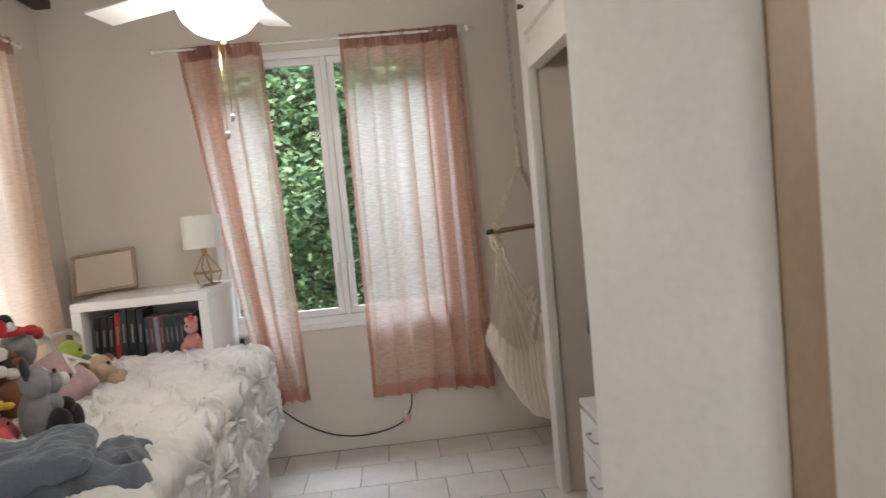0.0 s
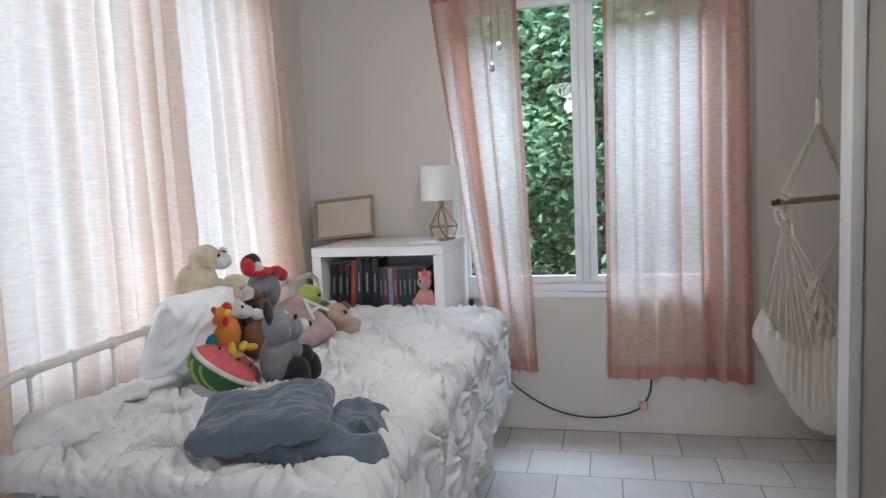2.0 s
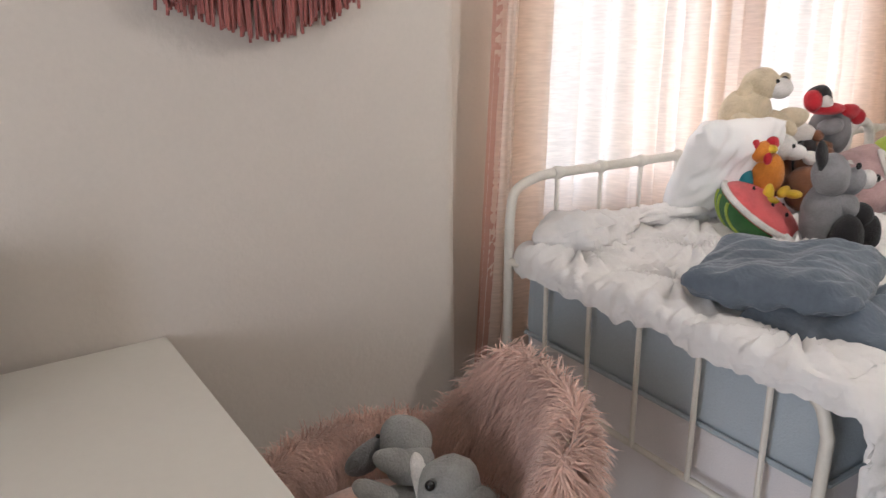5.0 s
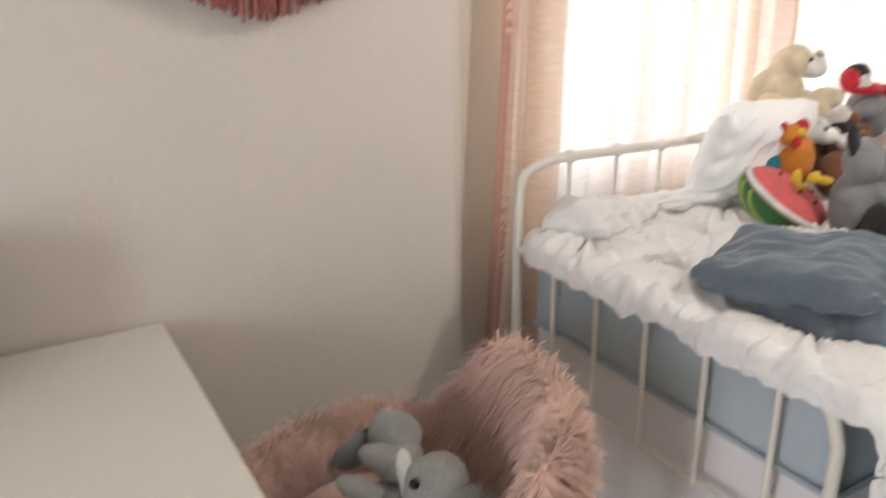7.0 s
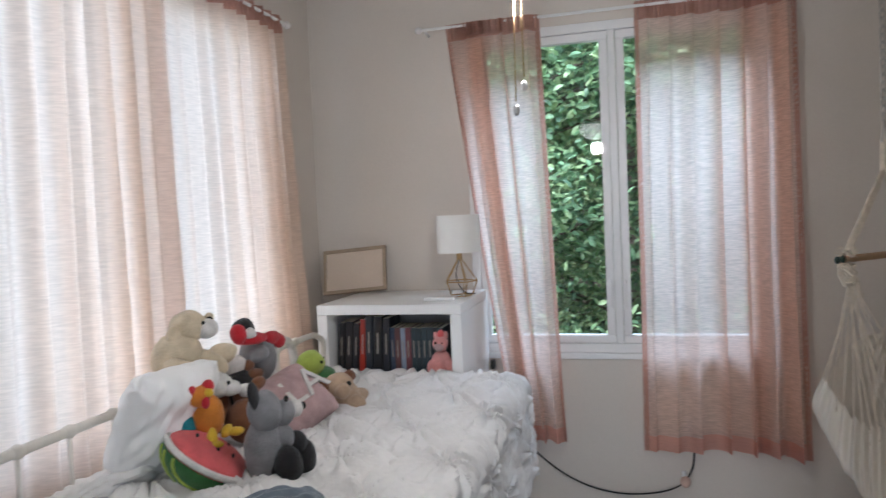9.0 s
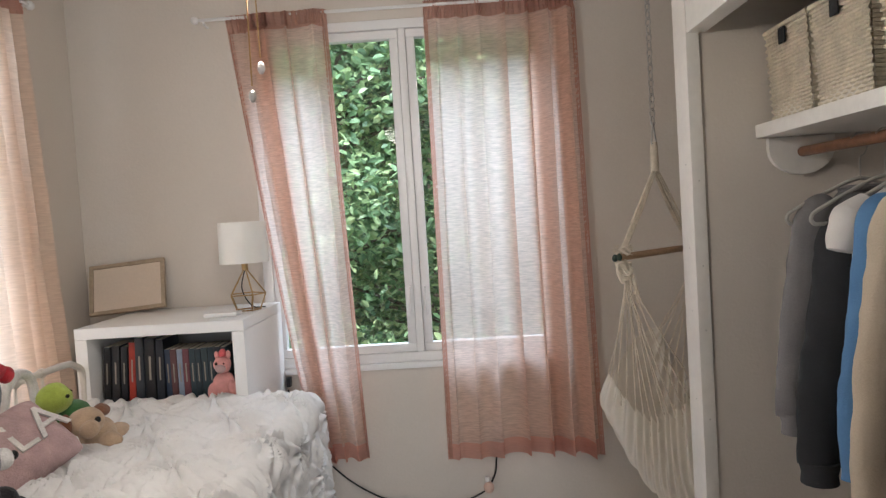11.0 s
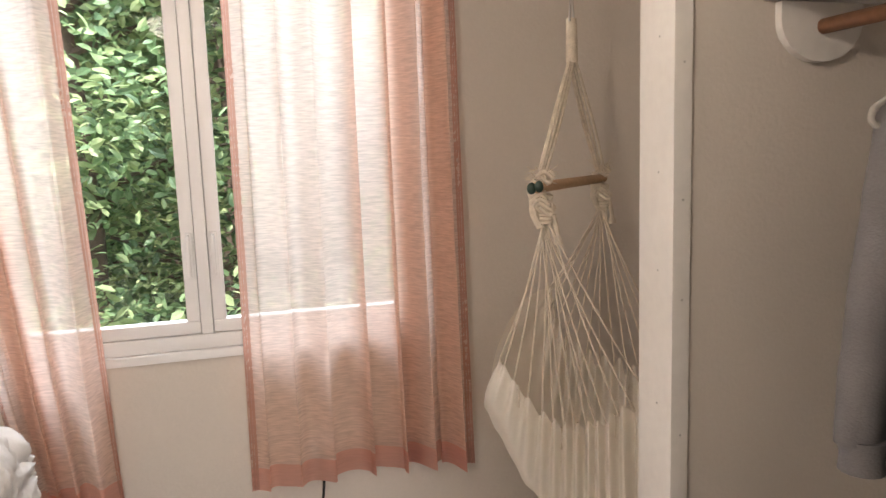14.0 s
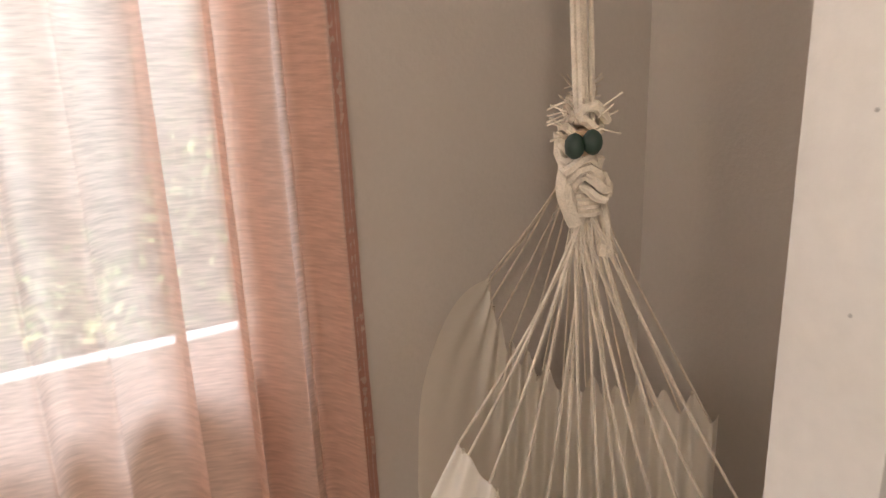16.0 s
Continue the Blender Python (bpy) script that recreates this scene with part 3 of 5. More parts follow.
def quilt(u, v):
    s, t = u * 1.36, -0.03 + v * 2.49
    W, L, R = 0.88, 2.03, 0.06
    # across: top, round, drop
    if s < W:
        x, dz, nx = -1.32 + s, 0.0, 0.0
    elif s < W + 1.57 * R:
        a = (s - W) / R
        x, dz, nx = -1.325 + W + R * math.sin(a), R * (1 - math.cos(a)), math.sin(a)
    else:
        x, dz, nx = -1.325 + W + R, R + s - W - 1.57 * R, 1.0
    x += 0.03 * max(0, dz - 0.1)
    if t < 0.04:
        q = 0.04 - t
        y, ey, ny = 1.957 - 0.022 * math.sin(min(1.57, q / 0.04)), max(0, q - 0.02) * 0.5, -0.8 * min(1, q / 0.03)
    elif t < L:
        y, ey, ny = 1.955 + t - 0.04, 0.0, 0.0
    else:
        q = min(1.57, (t - L) / 0.05)
        y, ey, ny = 1.915 + L + 0.05 * math.sin(q), max(0, t - L - 0.04), math.sin(q)
    near, second, sd = 1e9, 1e9, (0, 0)
    for a, b in NEAR.get((int(s / 0.15), int(t / 0.15)), ROS):
        d = (a - s) ** 2 + (b - t) ** 2
        if d < near:
            near, second, sd = d, near, (s - a, t - b)
        elif d < second:
            second = d
    d, th = math.sqrt(near), math.atan2(sd[1], sd[0])
    gap = math.sqrt(second) - d
    w = noise.noise(Vector((s * 3, t * 3, 2.0)))
    w2 = noise.noise(Vector((s * 9, t * 9, 6.0)))
    fall = min(1, d / 0.025) * math.exp(-(max(0, d - 0.06) / 0.085) ** 2)
    ray = math.sin(th * 15 + 2.2 * w + 1.1 * w2)
    h = (0.004 * ray + (0.025 if dz < 0.01 else 0.018) * (1 - abs(math.sin(th * 6.5 + 1.6 * w + 5 * d + 0.8))) ** 1.15) * fall
    h += 0.019 * (1 - math.exp(-max(0, gap) / 0.09)) * (1 - math.exp(-(d / 0.05) ** 1.5)) + 0.012 * math.exp(-(d / 0.011) ** 2)
    # slack creases between the knots
    ed = 1 - fall
    h += ed * (0.014 * (1 - min(1, 2.6 * abs(noise.noise(Vector((s * 10 + 3 * w, t * 7 + 2 * w2, 1.0)))))) ** 1.5 + 0.005 * noise.noise(Vector((s * 20 + 4 * w, t * 12, 7.0)))) + 0.0012 * noise.noise(Vector((s * 46, t * 40, 4.0)))
    if t < 0.12:
        k = (0.12 - t) / 0.16
        h += k * (0.004 * math.sin(s * 83 + 9 * w) + 0.012 * noise.noise(Vector((s * 21, t * 16, 3.0))) + 0.012 * noise.noise(Vector((s * 52, t * 30, 5.0))))
    if t < 0.06:
        h *= 0.4 + 0.6 * max(0, t) / 0.06
        y += 0.03 * max(0, 1 - s / 0.07)
    pressed = math.exp(-(((x + 0.66) / 0.24) ** 4 + ((y - 2.24) / 0.2) ** 4))
    h *= 1 - 0.75 * pressed
    drop = max(dz, ey)
    if drop > 0.08:
        h += 0.007 * math.sin(t * 31 + 4 * w) * min(1, (drop - 0.08) * 4) + 0.012 * noise.noise(Vector((t * 9, s * 2, 9.0)))
    z = BZ + 0.006 - drop + 0.012 * noise.noise(Vector((t * 5, s * 5, 3.0)))
    n = Vector((nx, ny, 1 - max(nx, abs(ny)) * 0.9)).normalized() * h
    if drop > 0.3:
        z += 0.03 * noise.noise(Vector((t * 5, 0, 5)))
    if t < 0.03:
        z -= (0.03 - t) * 0.35 * (0.5 + noise.noise(Vector((s * 9, 0, 3))) + 0.6 * noise.noise(Vector((s * 31, 0, 8))))
    return (x + n.x, y + n.y, z + n.z)


rq = random.Random(17)
ROS = [(a + rq.uniform(-0.02, 0.02), b + rq.uniform(-0.02, 0.02)) for a, b in ROS]
NEAR = {(i, j): [q for q in ROS if (q[0] - 0.15 * i - 0.075) ** 2 + (q[1] - 0.15 * j - 0.075) ** 2 < 0.25] for i in range(10) for j in range(0, 18)}
qt = thing("quilt", (-0.9, 2.95, 0.78), "white cotton quilt gathered in rosettes over the bed", "quilt")
part("cloth", thick(grid(250, 440, quilt), -0.006), QUILT, qt)


def roll(u, v):
    a = v * 6.283
    t = u
    cx, cy = -1.27 + 0.03 * math.sin(t * 7), 1.98 + 0.66 * t
    r = 0.045 + 0.02 * math.sin(t * 6.5 + 0.4) + 0.012 * noise.noise(Vector((t * 9, math.cos(a) * 2, math.sin(a) * 2)))
    r *= min(1, (8 * t) ** 0.5, (8 * max(0.0, 1 - t)) ** 0.5)
    k = 1 + 0.16 * math.sin(a * 2 + t * 26) * math.sin(t * 40 + a) + 0.2 * noise.noise(Vector((t * 16, math.cos(a) * 3, math.sin(a) * 3)))
    return (cx + 1.35 * r * k * math.cos(a), cy, BZ + 0.05 + r * k * math.sin(a))


part("folded_edge", grid(70, 28, roll), QUILT, qt, "turned-back rolled edge")


# ---- pillows ----
def cushion(w, h, d, m, wob=0.01, seed=0, n=36, power=2.6):
    """A stuffed cushion: two bulging faces, pinched corners."""
    bm = bmesh.new()
    for sgn in (1, -1):
        def f(u, v):
            a, b = 2 * u - 1, 2 * v - 1
            pinch = 1 - 0.07 * (1 - a * a) * (b * b) , 1 - 0.07 * (1 - b * b) * (a * a)
            t = max(0.0, (1 - abs(a) ** power)) ** 0.55 * max(0.0, (1 - abs(b) ** power)) ** 0.55
            p = Vector((a * w / 2 * pinch[1], b * h / 2 * pinch[0], sgn * d / 2 * t))
            q = p * 9 + Vector((seed, seed, sgn))
            p.z += wob * noise.noise(q) * t + wob * 0.7 * (1 - t) * noise.noise(Vector((a * 5 + seed, b * 5, 0.3)))
            p.z += sgn * wob * 0.3 * math.sin((a - b) * 17 + 4 * noise.noise(q * 0.4)) * min(1, t * 2) * max(0, max(abs(a), abs(b)) - 0.45)
            p.z += wob * 0.35 * noise.noise(Vector((a * 2.5 + b * 1.5, b * 8 - a * 3, seed + 4.0))) * t
            p.x, p.y = p.x * (1 - 0.1 * (a * b) ** 4), p.y * (1 - 0.1 * (a * b) ** 4)
            return m @ p
        grid(n, n, f, bm)
    bmesh.ops.remove_doubles(bm, verts=bm.verts, dist=1e-4)
    return bm


solo("grey_pillow", cushion(0.36, 0.31, 0.105, pose(-0.71, 2.185, 0.882, 3, -4, 18), 0.03, 3, n=72, power=3.8), GREYC, "slate grey cotton pillow lying on the quilt", "pillow")


def crumple(u, v):
    a, b = 2 * u - 1, 2 * v - 1
    e = max(abs(a), abs(b))
    n1 = noise.noise(Vector((a * 1.6, b * 1.6, 8.0)))
    n2 = noise.noise(Vector((a * 3.1, b * 3.1, 3.0)))
    fold = math.exp(-((a - 0.35 - 0.15 * b) / 0.16) ** 2) + 0.8 * math.exp(-((a - 0.78 + 0.2 * b) / 0.12) ** 2)
    z = 0.03 + 0.034 * fold * (0.75 + 0.5 * n1) + 0.016 * n2 + 0.011 * math.sin(b * 11 + 4 * n1 + a * 4) * max(0, a) + 0.006 * noise.noise(Vector((a * 8, b * 9, 5.0)))
    p = Vector((a * 0.165 + 0.045 * n1 * abs(b) + 0.02 * math.sin(b * 7) * max(0, a), b * 0.165 + 0.035 * noise.noise(Vector((b * 2, a * 2, 1.0))), z * (1 - e ** 9) - 0.02 * e ** 9))
    return pose(-0.585, 2.225, BZ + 0.026, 0, 0, 14) @ p


solo("grey_blanket", thick(grid(80, 80, crumple), 0.006), GREYC, "crumpled slate grey cotton blanket under the pillow", "blanket")
solo("white_pillow", cushion(0.37, 0.34, 0.17, pose(-1.225, 2.655, 0.965, 0, -66, -10), 0.028, 9, n=56, power=2.2), PILLOW, "plump white pillow leaning on the bed rail", "pillow")


# ---- soft toys, each one sewn shape ----
def toy(name, pieces, label, base, shift=(0, 0, 0), size=(1, 1, 1)):
    """pieces: (part name, material, [(centre, radii, rotation)])."""
    mv, foot = Vector(shift), Vector(base)
    t = thing(name, Vector(base) + mv, label, "soft toy", "soft toys on the bed")
    for pn, m, bs in pieces:
        bm = bmesh.new()
        for b in bs:
            c, r = foot + (Vector(b[0]) - foot) * Vector(size) + mv, [k * q for k, q in zip(b[1], size)]
            blob(c, r, b[2] if len(b) > 2 else (0, 0, 0), 0.006, 22, bm, 3)
        part(pn, bm, m, t)
    return t


E3 = (0.007, 0.007, 0.007)
# melon wedge cushion
mw = thing("melon_cushion", (-1.1, 2.67, 0.8), "plush watermelon-slice cushion with green striped rind", "cushion", "soft toys on the bed")
MM = pose(-1.08, 2.645, 0.876, 0, 34, 26) @ Matrix.Diagonal((1.12, 1.2, 0.92, 1))


bm = blob((0, 0, 0), (0.11, 0.1, 0.09), bm=None, sub=4)
for v in bm.verts:
    v.co.z = v.co.z * (0.62 if v.co.z > 0 else 0.95)
    v.co = MM @ v.co
part("flesh", bm, P_MELON, mw, "pink-red plush flesh")
bm = blob((0, 0, -0.004), (0.115, 0.106, 0.096), sub=4)
bmesh.ops.delete(bm, geom=[v for v in bm.verts if v.co.z > 0.008], context="VERTS")
for v in bm.verts:
    v.co = MM @ v.co
part("rind", bm, P_GREEN, mw, "dark green plush rind")
part("rind_edge", tube([MM @ Vector((0.114 * math.cos(a * 0.2094), 0.104 * math.sin(a * 0.2094), 0.008)) for a in range(31)], 0.009, 8), P_WHITE, mw, "white plush rim")
for k in range(7):
    y = -0.085 + 0.028 * k
    pts = [MM @ Vector((0.117 * math.cos(a) * math.sqrt(max(0.05, 1 - (y / 0.108) ** 2)), y, -0.098 * math.sin(a) * math.sqrt(max(0.05, 1 - (y / 0.108) ** 2)))) for a in [0.15 + 0.19 * q for q in range(16)]]
    part("stripe", tube(pts, 0.005, 6), P_LIME, mw, "pale green stripe")
for a, b in ((0.03, 0.02), (-0.03, 0.04), (0.01, -0.04), (0.05, -0.03), (-0.05, -0.02)):
    part("seed", blob(MM @ Vector((a, b, 0.052)), (0.005, 0.005, 0.007), sub=1), P_BLACK, mw)

toy("plush_chicken", [("body", P_ORANGE, [((-1.12, 2.71, 0.975), (0.052, 0.05, 0.066)), ((-1.115, 2.675, 1.04), (0.034, 0.034, 0.034))]),
                      ("comb", P_RED, [((-1.13, 2.645, 1.065), (0.02, 0.026, 0.026)), ((-1.1, 2.69, 1.062), (0.016, 0.02, 0.022)), ((-1.09, 2.665, 1.025), (0.014, 0.016, 0.02))]),
                      ("beak", P_YELLOW, [((-1.085, 2.672, 1.05), (0.016, 0.012, 0.012))]),
                      ("wing", P_TEAL, [((-1.15, 2.655, 0.955), (0.026, 0.032, 0.042))]),
                      ("foot", P_YELLOW, [((-1.06, 2.645, 0.93), (0.014, 0.014, 0.03)), ((-1.05, 2.64, 0.915), (0.028, 0.022, 0.01))]),
                      ("foot", P_YELLOW, [((-1.07, 2.73, 0.925), (0.012, 0.026, 0.014), (20, 0, 0)), ((-1.05, 2.75, 0.92), (0.02, 0.026, 0.012))])],
    "orange plush chicken with yellow feet sitting on the cushion", (-1.12, 2.7, 0.92))
toy("plush_lamb", [("body", P_CREAM, [((-1.27, 2.8, 1.125), (0.07, 0.09, 0.075)), ((-1.2, 2.85, 1.1), (0.075, 0.035, 0.035), (0, 20, 0)), ((-1.22, 2.74, 1.1), (0.06, 0.04, 0.035), (0, 25, 0)), ((-1.2, 2.93, 1.11), (0.05, 0.06, 0.028), (15, 0, 0))]),
                   ("head", P_CREAM, [((-1.26, 2.845, 1.212), (0.056, 0.06, 0.052)), ((-1.26, 2.775, 1.19), (0.02, 0.03, 0.035)), ((-1.225, 2.91, 1.235), (0.018, 0.014, 0.014))]),
                   ("muzzle", P_WHITE, [((-1.21, 2.87, 1.2), (0.034, 0.036, 0.03))]),
                   ("eye", EYE, [((-1.207, 2.845, 1.222), E3)]), ("eye", EYE, [((-1.213, 2.892, 1.227), E3)])],
    "cream plush lamb sitting on the white pillow", (-1.26, 2.8, 1.06))
toy("plush_penguin", [("body", P_GREY, [((-1.21, 3.17, 1.05), (0.065, 0.066, 0.088)), ((-1.17, 3.1, 1.075), (0.035, 0.05, 0.025), (20, 0, 0))]),
                      ("head", P_BLACK, [((-1.21, 3.08, 1.165), (0.038, 0.04, 0.036))]),
                      ("face", P_WHITE, [((-1.18, 3.07, 1.15), (0.022, 0.024, 0.024))]),
                      ("earmuff", P_RED, [((-1.195, 3.025, 1.155), (0.03, 0.028, 0.036))]),
                      ("scarf", P_RED, [((-1.19, 3.1, 1.128), (0.05, 0.06, 0.02)), ((-1.165, 3.2, 1.115), (0.02, 0.055, 0.026), (-10, 0, 0)), ((-1.16, 3.235, 1.1), (0.018, 0.03, 0.028))])],
    "grey plush penguin with a red scarf and earmuffs", (-1.21, 3.17, 0.97))
toy("plush_puppy", [("head", P_WHITE, [((-1.16, 2.83, 1.035), (0.046, 0.05, 0.042)), ((-1.12, 2.845, 1.02), (0.03, 0.03, 0.026))]),
                    ("ear", P_BROWN, [((-1.17, 2.785, 1.04), (0.022, 0.018, 0.036), (25, 0, 0))]),
                    ("body", P_BROWN, [((-1.2, 2.86, 0.95), (0.06, 0.06, 0.08))]),
                    ("eye", EYE, [((-1.118, 2.825, 1.042), E3)]), ("eye", EYE, [((-1.122, 2.868, 1.046), E3)])],
    "white-faced plush puppy with brown ears", (-1.18, 2.84, 0.88))
toy("plush_sloth", [("head", P_WHITE, [((-1.22, 3.02, 1.05), (0.045, 0.048, 0.038))]),
                    ("mask", P_BROWN, [((-1.18, 3.05, 1.045), (0.022, 0.03, 0.02)), ((-1.17, 3.06, 1.015), (0.03, 0.05, 0.02))]),
                    ("body", P_BLACK, [((-1.2, 3.02, 0.97), (0.06, 0.07, 0.075))])],
    "white and brown plush animal tucked in the pile", (-1.2, 3.02, 0.9))
toy("plush_bunny", [("head", P_BROWN, [((-1.12, 2.93, 0.975), (0.045, 0.05, 0.04))]),
                    ("ear", P_WHITE, [((-1.1, 2.9, 1.0), (0.022, 0.045, 0.02), (-15, 0, 0))]), ("ear", P_BROWN, [((-1.1, 2.97, 1.005), (0.02, 0.035, 0.022))]),
                    ("body", P_BROWN, [((-1.1, 2.88, 0.91), (0.055, 0.06, 0.07))])],
    "brown plush bunny with a white ear", (-1.12, 2.9, 0.83))
toy("plush_wolf", [("body", P_GREY, [((-1.0, 2.85, 0.872), (0.07, 0.075, 0.09)), ((-0.945, 2.865, 0.905), (0.055, 0.033, 0.03), (0, 30, 0))]),
                   ("head", P_GREY, [((-0.985, 2.83, 0.975), (0.056, 0.06, 0.052)), ((-0.945, 2.88, 0.963), (0.038, 0.042, 0.031))]),
                   ("ear", P_BLACK, [((-0.99, 2.775, 1.022), (0.014, 0.026, 0.042), (18, 0, 0))]),
                   ("muzzle", P_WHITE, [((-0.918, 2.915, 0.965), (0.024, 0.026, 0.022))]),
                   ("paw", P_BLACK, [((-0.905, 2.885, 0.885), (0.036, 0.036, 0.034))]),
                   ("paw", P_BLACK, [((-0.905, 2.82, 0.85), (0.046, 0.044, 0.046)), ((-0.93, 2.83, 0.835), (0.05, 0.034, 0.034))]),
                   ("paw", P_BLACK, [((-0.89, 2.905, 0.848), (0.042, 0.04, 0.044))]),
                   ("nose", EYE, [((-0.9, 2.935, 0.97), (0.009, 0.009, 0.008))]), ("eye", EYE, [((-0.922, 2.86, 1.0), E3)])],
    "grey plush wolf with black paws sitting on the quilt", (-1.0, 2.84, 0.8), (0.08, -0.165, 0.006), (0.85, 0.82, 1.14))
toy("plush_turtle", [("head", P_LIME, [((-1.2, 3.5, 0.975), (0.055, 0.056, 0.052))]),
                     ("shell", P_GREEN, [((-1.21, 3.6, 0.885), (0.07, 0.09, 0.06))]), ("leg", P_WHITE, [((-1.17, 3.66, 0.9), (0.03, 0.05, 0.025), (10, 0, 0))]),
                     ("eye", EYE, [((-1.147, 3.485, 0.985), E3)]), ("eye", EYE, [((-1.16, 3.53, 0.992), E3)])],
    "lime green plush turtle on the quilt", (-1.2, 3.55, 0.82), (0.06, -0.06, -0.005))
toy("plush_dog", [("body", P_TAN, [((-1.05, 3.56, 0.84), (0.05, 0.062, 0.05)), ((-1.02, 3.63, 0.825), (0.03, 0.045, 0.024)), ((-1.0, 3.53, 0.828), (0.04, 0.024, 0.022))]),
                  ("head", P_TAN, [((-1.03, 3.47, 0.9), (0.048, 0.05, 0.042)), ((-1.0, 3.43, 0.888), (0.028, 0.028, 0.024))]),
                  ("ear", P_BROWN, [((-1.02, 3.54, 0.915), (0.018, 0.042, 0.018), (-12, 0, 0))]), ("ear", P_BROWN, [((-1.06, 3.42, 0.905), (0.016, 0.018, 0.03))]),
                  ("eye", EYE, [((-0.985, 3.45, 0.91), E3)])],
    "small tan plush dog sitting on the quilt", (-1.04, 3.54, 0.8), (0.06, -0.15, 0.01), (1.1, 1.1, 1.1))
solo("plush_loop", tube(sweep([(-1.25, 3.34, 0.93), (-1.25, 3.37, 1.03), (-1.25, 3.44, 1.06), (-1.25, 3.5, 1.02), (-1.25, 3.52, 0.88)], 8), 0.016, 10), P_WHITE, "white plush animal tail arching behind the toys", "soft toy", "soft toys on the bed")

PM = pose(-1.06, 3.09, 0.905, 0, 44, -40) @ pose(0, 0, 0, 0, 0, 24)
pk = thing("letter_cushion", (-1.1, 3.2, 0.8), "blush pink knitted cushion with white sewn letters", "cushion")
part("cover", cushion(0.25, 0.31, 0.13, PM, 0.01, 5), P_ROSE, pk)


def letters(text, size, m, material, parent, name="letter", depth=0.004):
    x = 0.0
    for ch in text:
        cu = bpy.data.curves.new("glyph", "FONT")
        cu.body, cu.size, cu.extrude, cu.align_x, cu.align_y = ch, size, depth, "CENTER", "CENTER"
        ob = bpy.data.objects.new("glyph", cu)
        me = bpy.data.meshes.new_from_object(ob)
        bm = bmesh.new()
        bm.from_mesh(me)
        bmesh.ops.transform(bm, matrix=m @ Matrix.Translation((x, 0, 0)), verts=bm.verts)
        part(name, bm, material, parent, smooth=False)
        bpy.data.objects.remove(ob)
        x += size * 0.62


letters("ELA", 0.145, PM @ pose(0.0, -0.085, 0.062, 0, 0, 90), P_WHITE, pk)

# ---- bookshelf and what stands on it ----
SX0, SX1, SY, SYB = -1.347, -0.655, 3.955, 4.555
bs = thing("bookshelf", ((SX0 + SX1) / 2, 4.26, 0), "white lacquered open bookshelf in the corner", "bookshelf")
part("top", box((SX0, SY, 1.085), (SX1, SYB, 1.13), 0.003), WHITE, bs)
part("side", box((SX0, SY, 0), (SX0 + 0.05, SYB, 1.084), 0.003), WHITE, bs)
part("side", box((SX1 - 0.05, SY, 0), (SX1, SYB, 1.084), 0.003), WHITE, bs)
for z in (0.76, 0.38, 0.02):
    part("shelf", box((SX0 + 0.051, SY + 0.004, z), (SX1 - 0.051, SYB - 0.012, z + 0.04), 0.002), WHITE, bs)
part("back", box((SX0 + 0.051, SYB - 0.011, 0.02), (SX1 - 0.051, SYB - 0.002, 1.084)), WHITE, bs)

rb = random.Random(4)
SPINES = [(0.012, 0.012, 0.014), (0.02, 0.02, 0.024), (0.35, 0.03, 0.015), (0.015, 0.015, 0.02), (0.03, 0.035, 0.045), (0.02, 0.022, 0.03), (0.04, 0.06, 0.1), (0.12, 0.05, 0.05), (0.25, 0.3, 0.38), (0.16, 0.05, 0.06), (0.03, 0.05, 0.06), (0.025, 0.04, 0.05)]
BOOKM = [mat("book_cloth", c, 0.45, 0.2, 20, 120, 0.1) for c in SPINES]
PAGES = mat("book_pages", (0.6, 0.54, 0.42), 0.9, 0.1, 4, 300, 0.2)
TITLE = mat("book_title_foil", (0.3, 0.27, 0.22), 0.5, 0.1)


def book(x, w, h, d, mi, lean, y):
    b = thing("book", (x + w / 2, y + d / 2, 0.801), "hardback book with a %s spine standing on the shelf" % ("red" if mi == 2 else "pale blue" if mi == 8 else "dark red" if mi in (7, 9) else "dark"), "book", "books on the shelf")
    m = Matrix.Translation((x, y, 0.801)) @ pose(0, 0, 0, 0, lean, 0)
    part("cover", box((0, 0, 0), (w, d, h), 0.002, m=m), BOOKM[mi], b)
    part("page_block", box((0.003, 0.006, h - 0.004), (w - 0.003, d - 0.002, h + 0.0012), m=m), PAGES, b)
    if w > 0.018:
        part("title", box((w * 0.4, -0.0012, h * 0.35), (w * 0.6, 0.0005, h * 0.72), m=m), TITLE, b, "lettering on the spine")


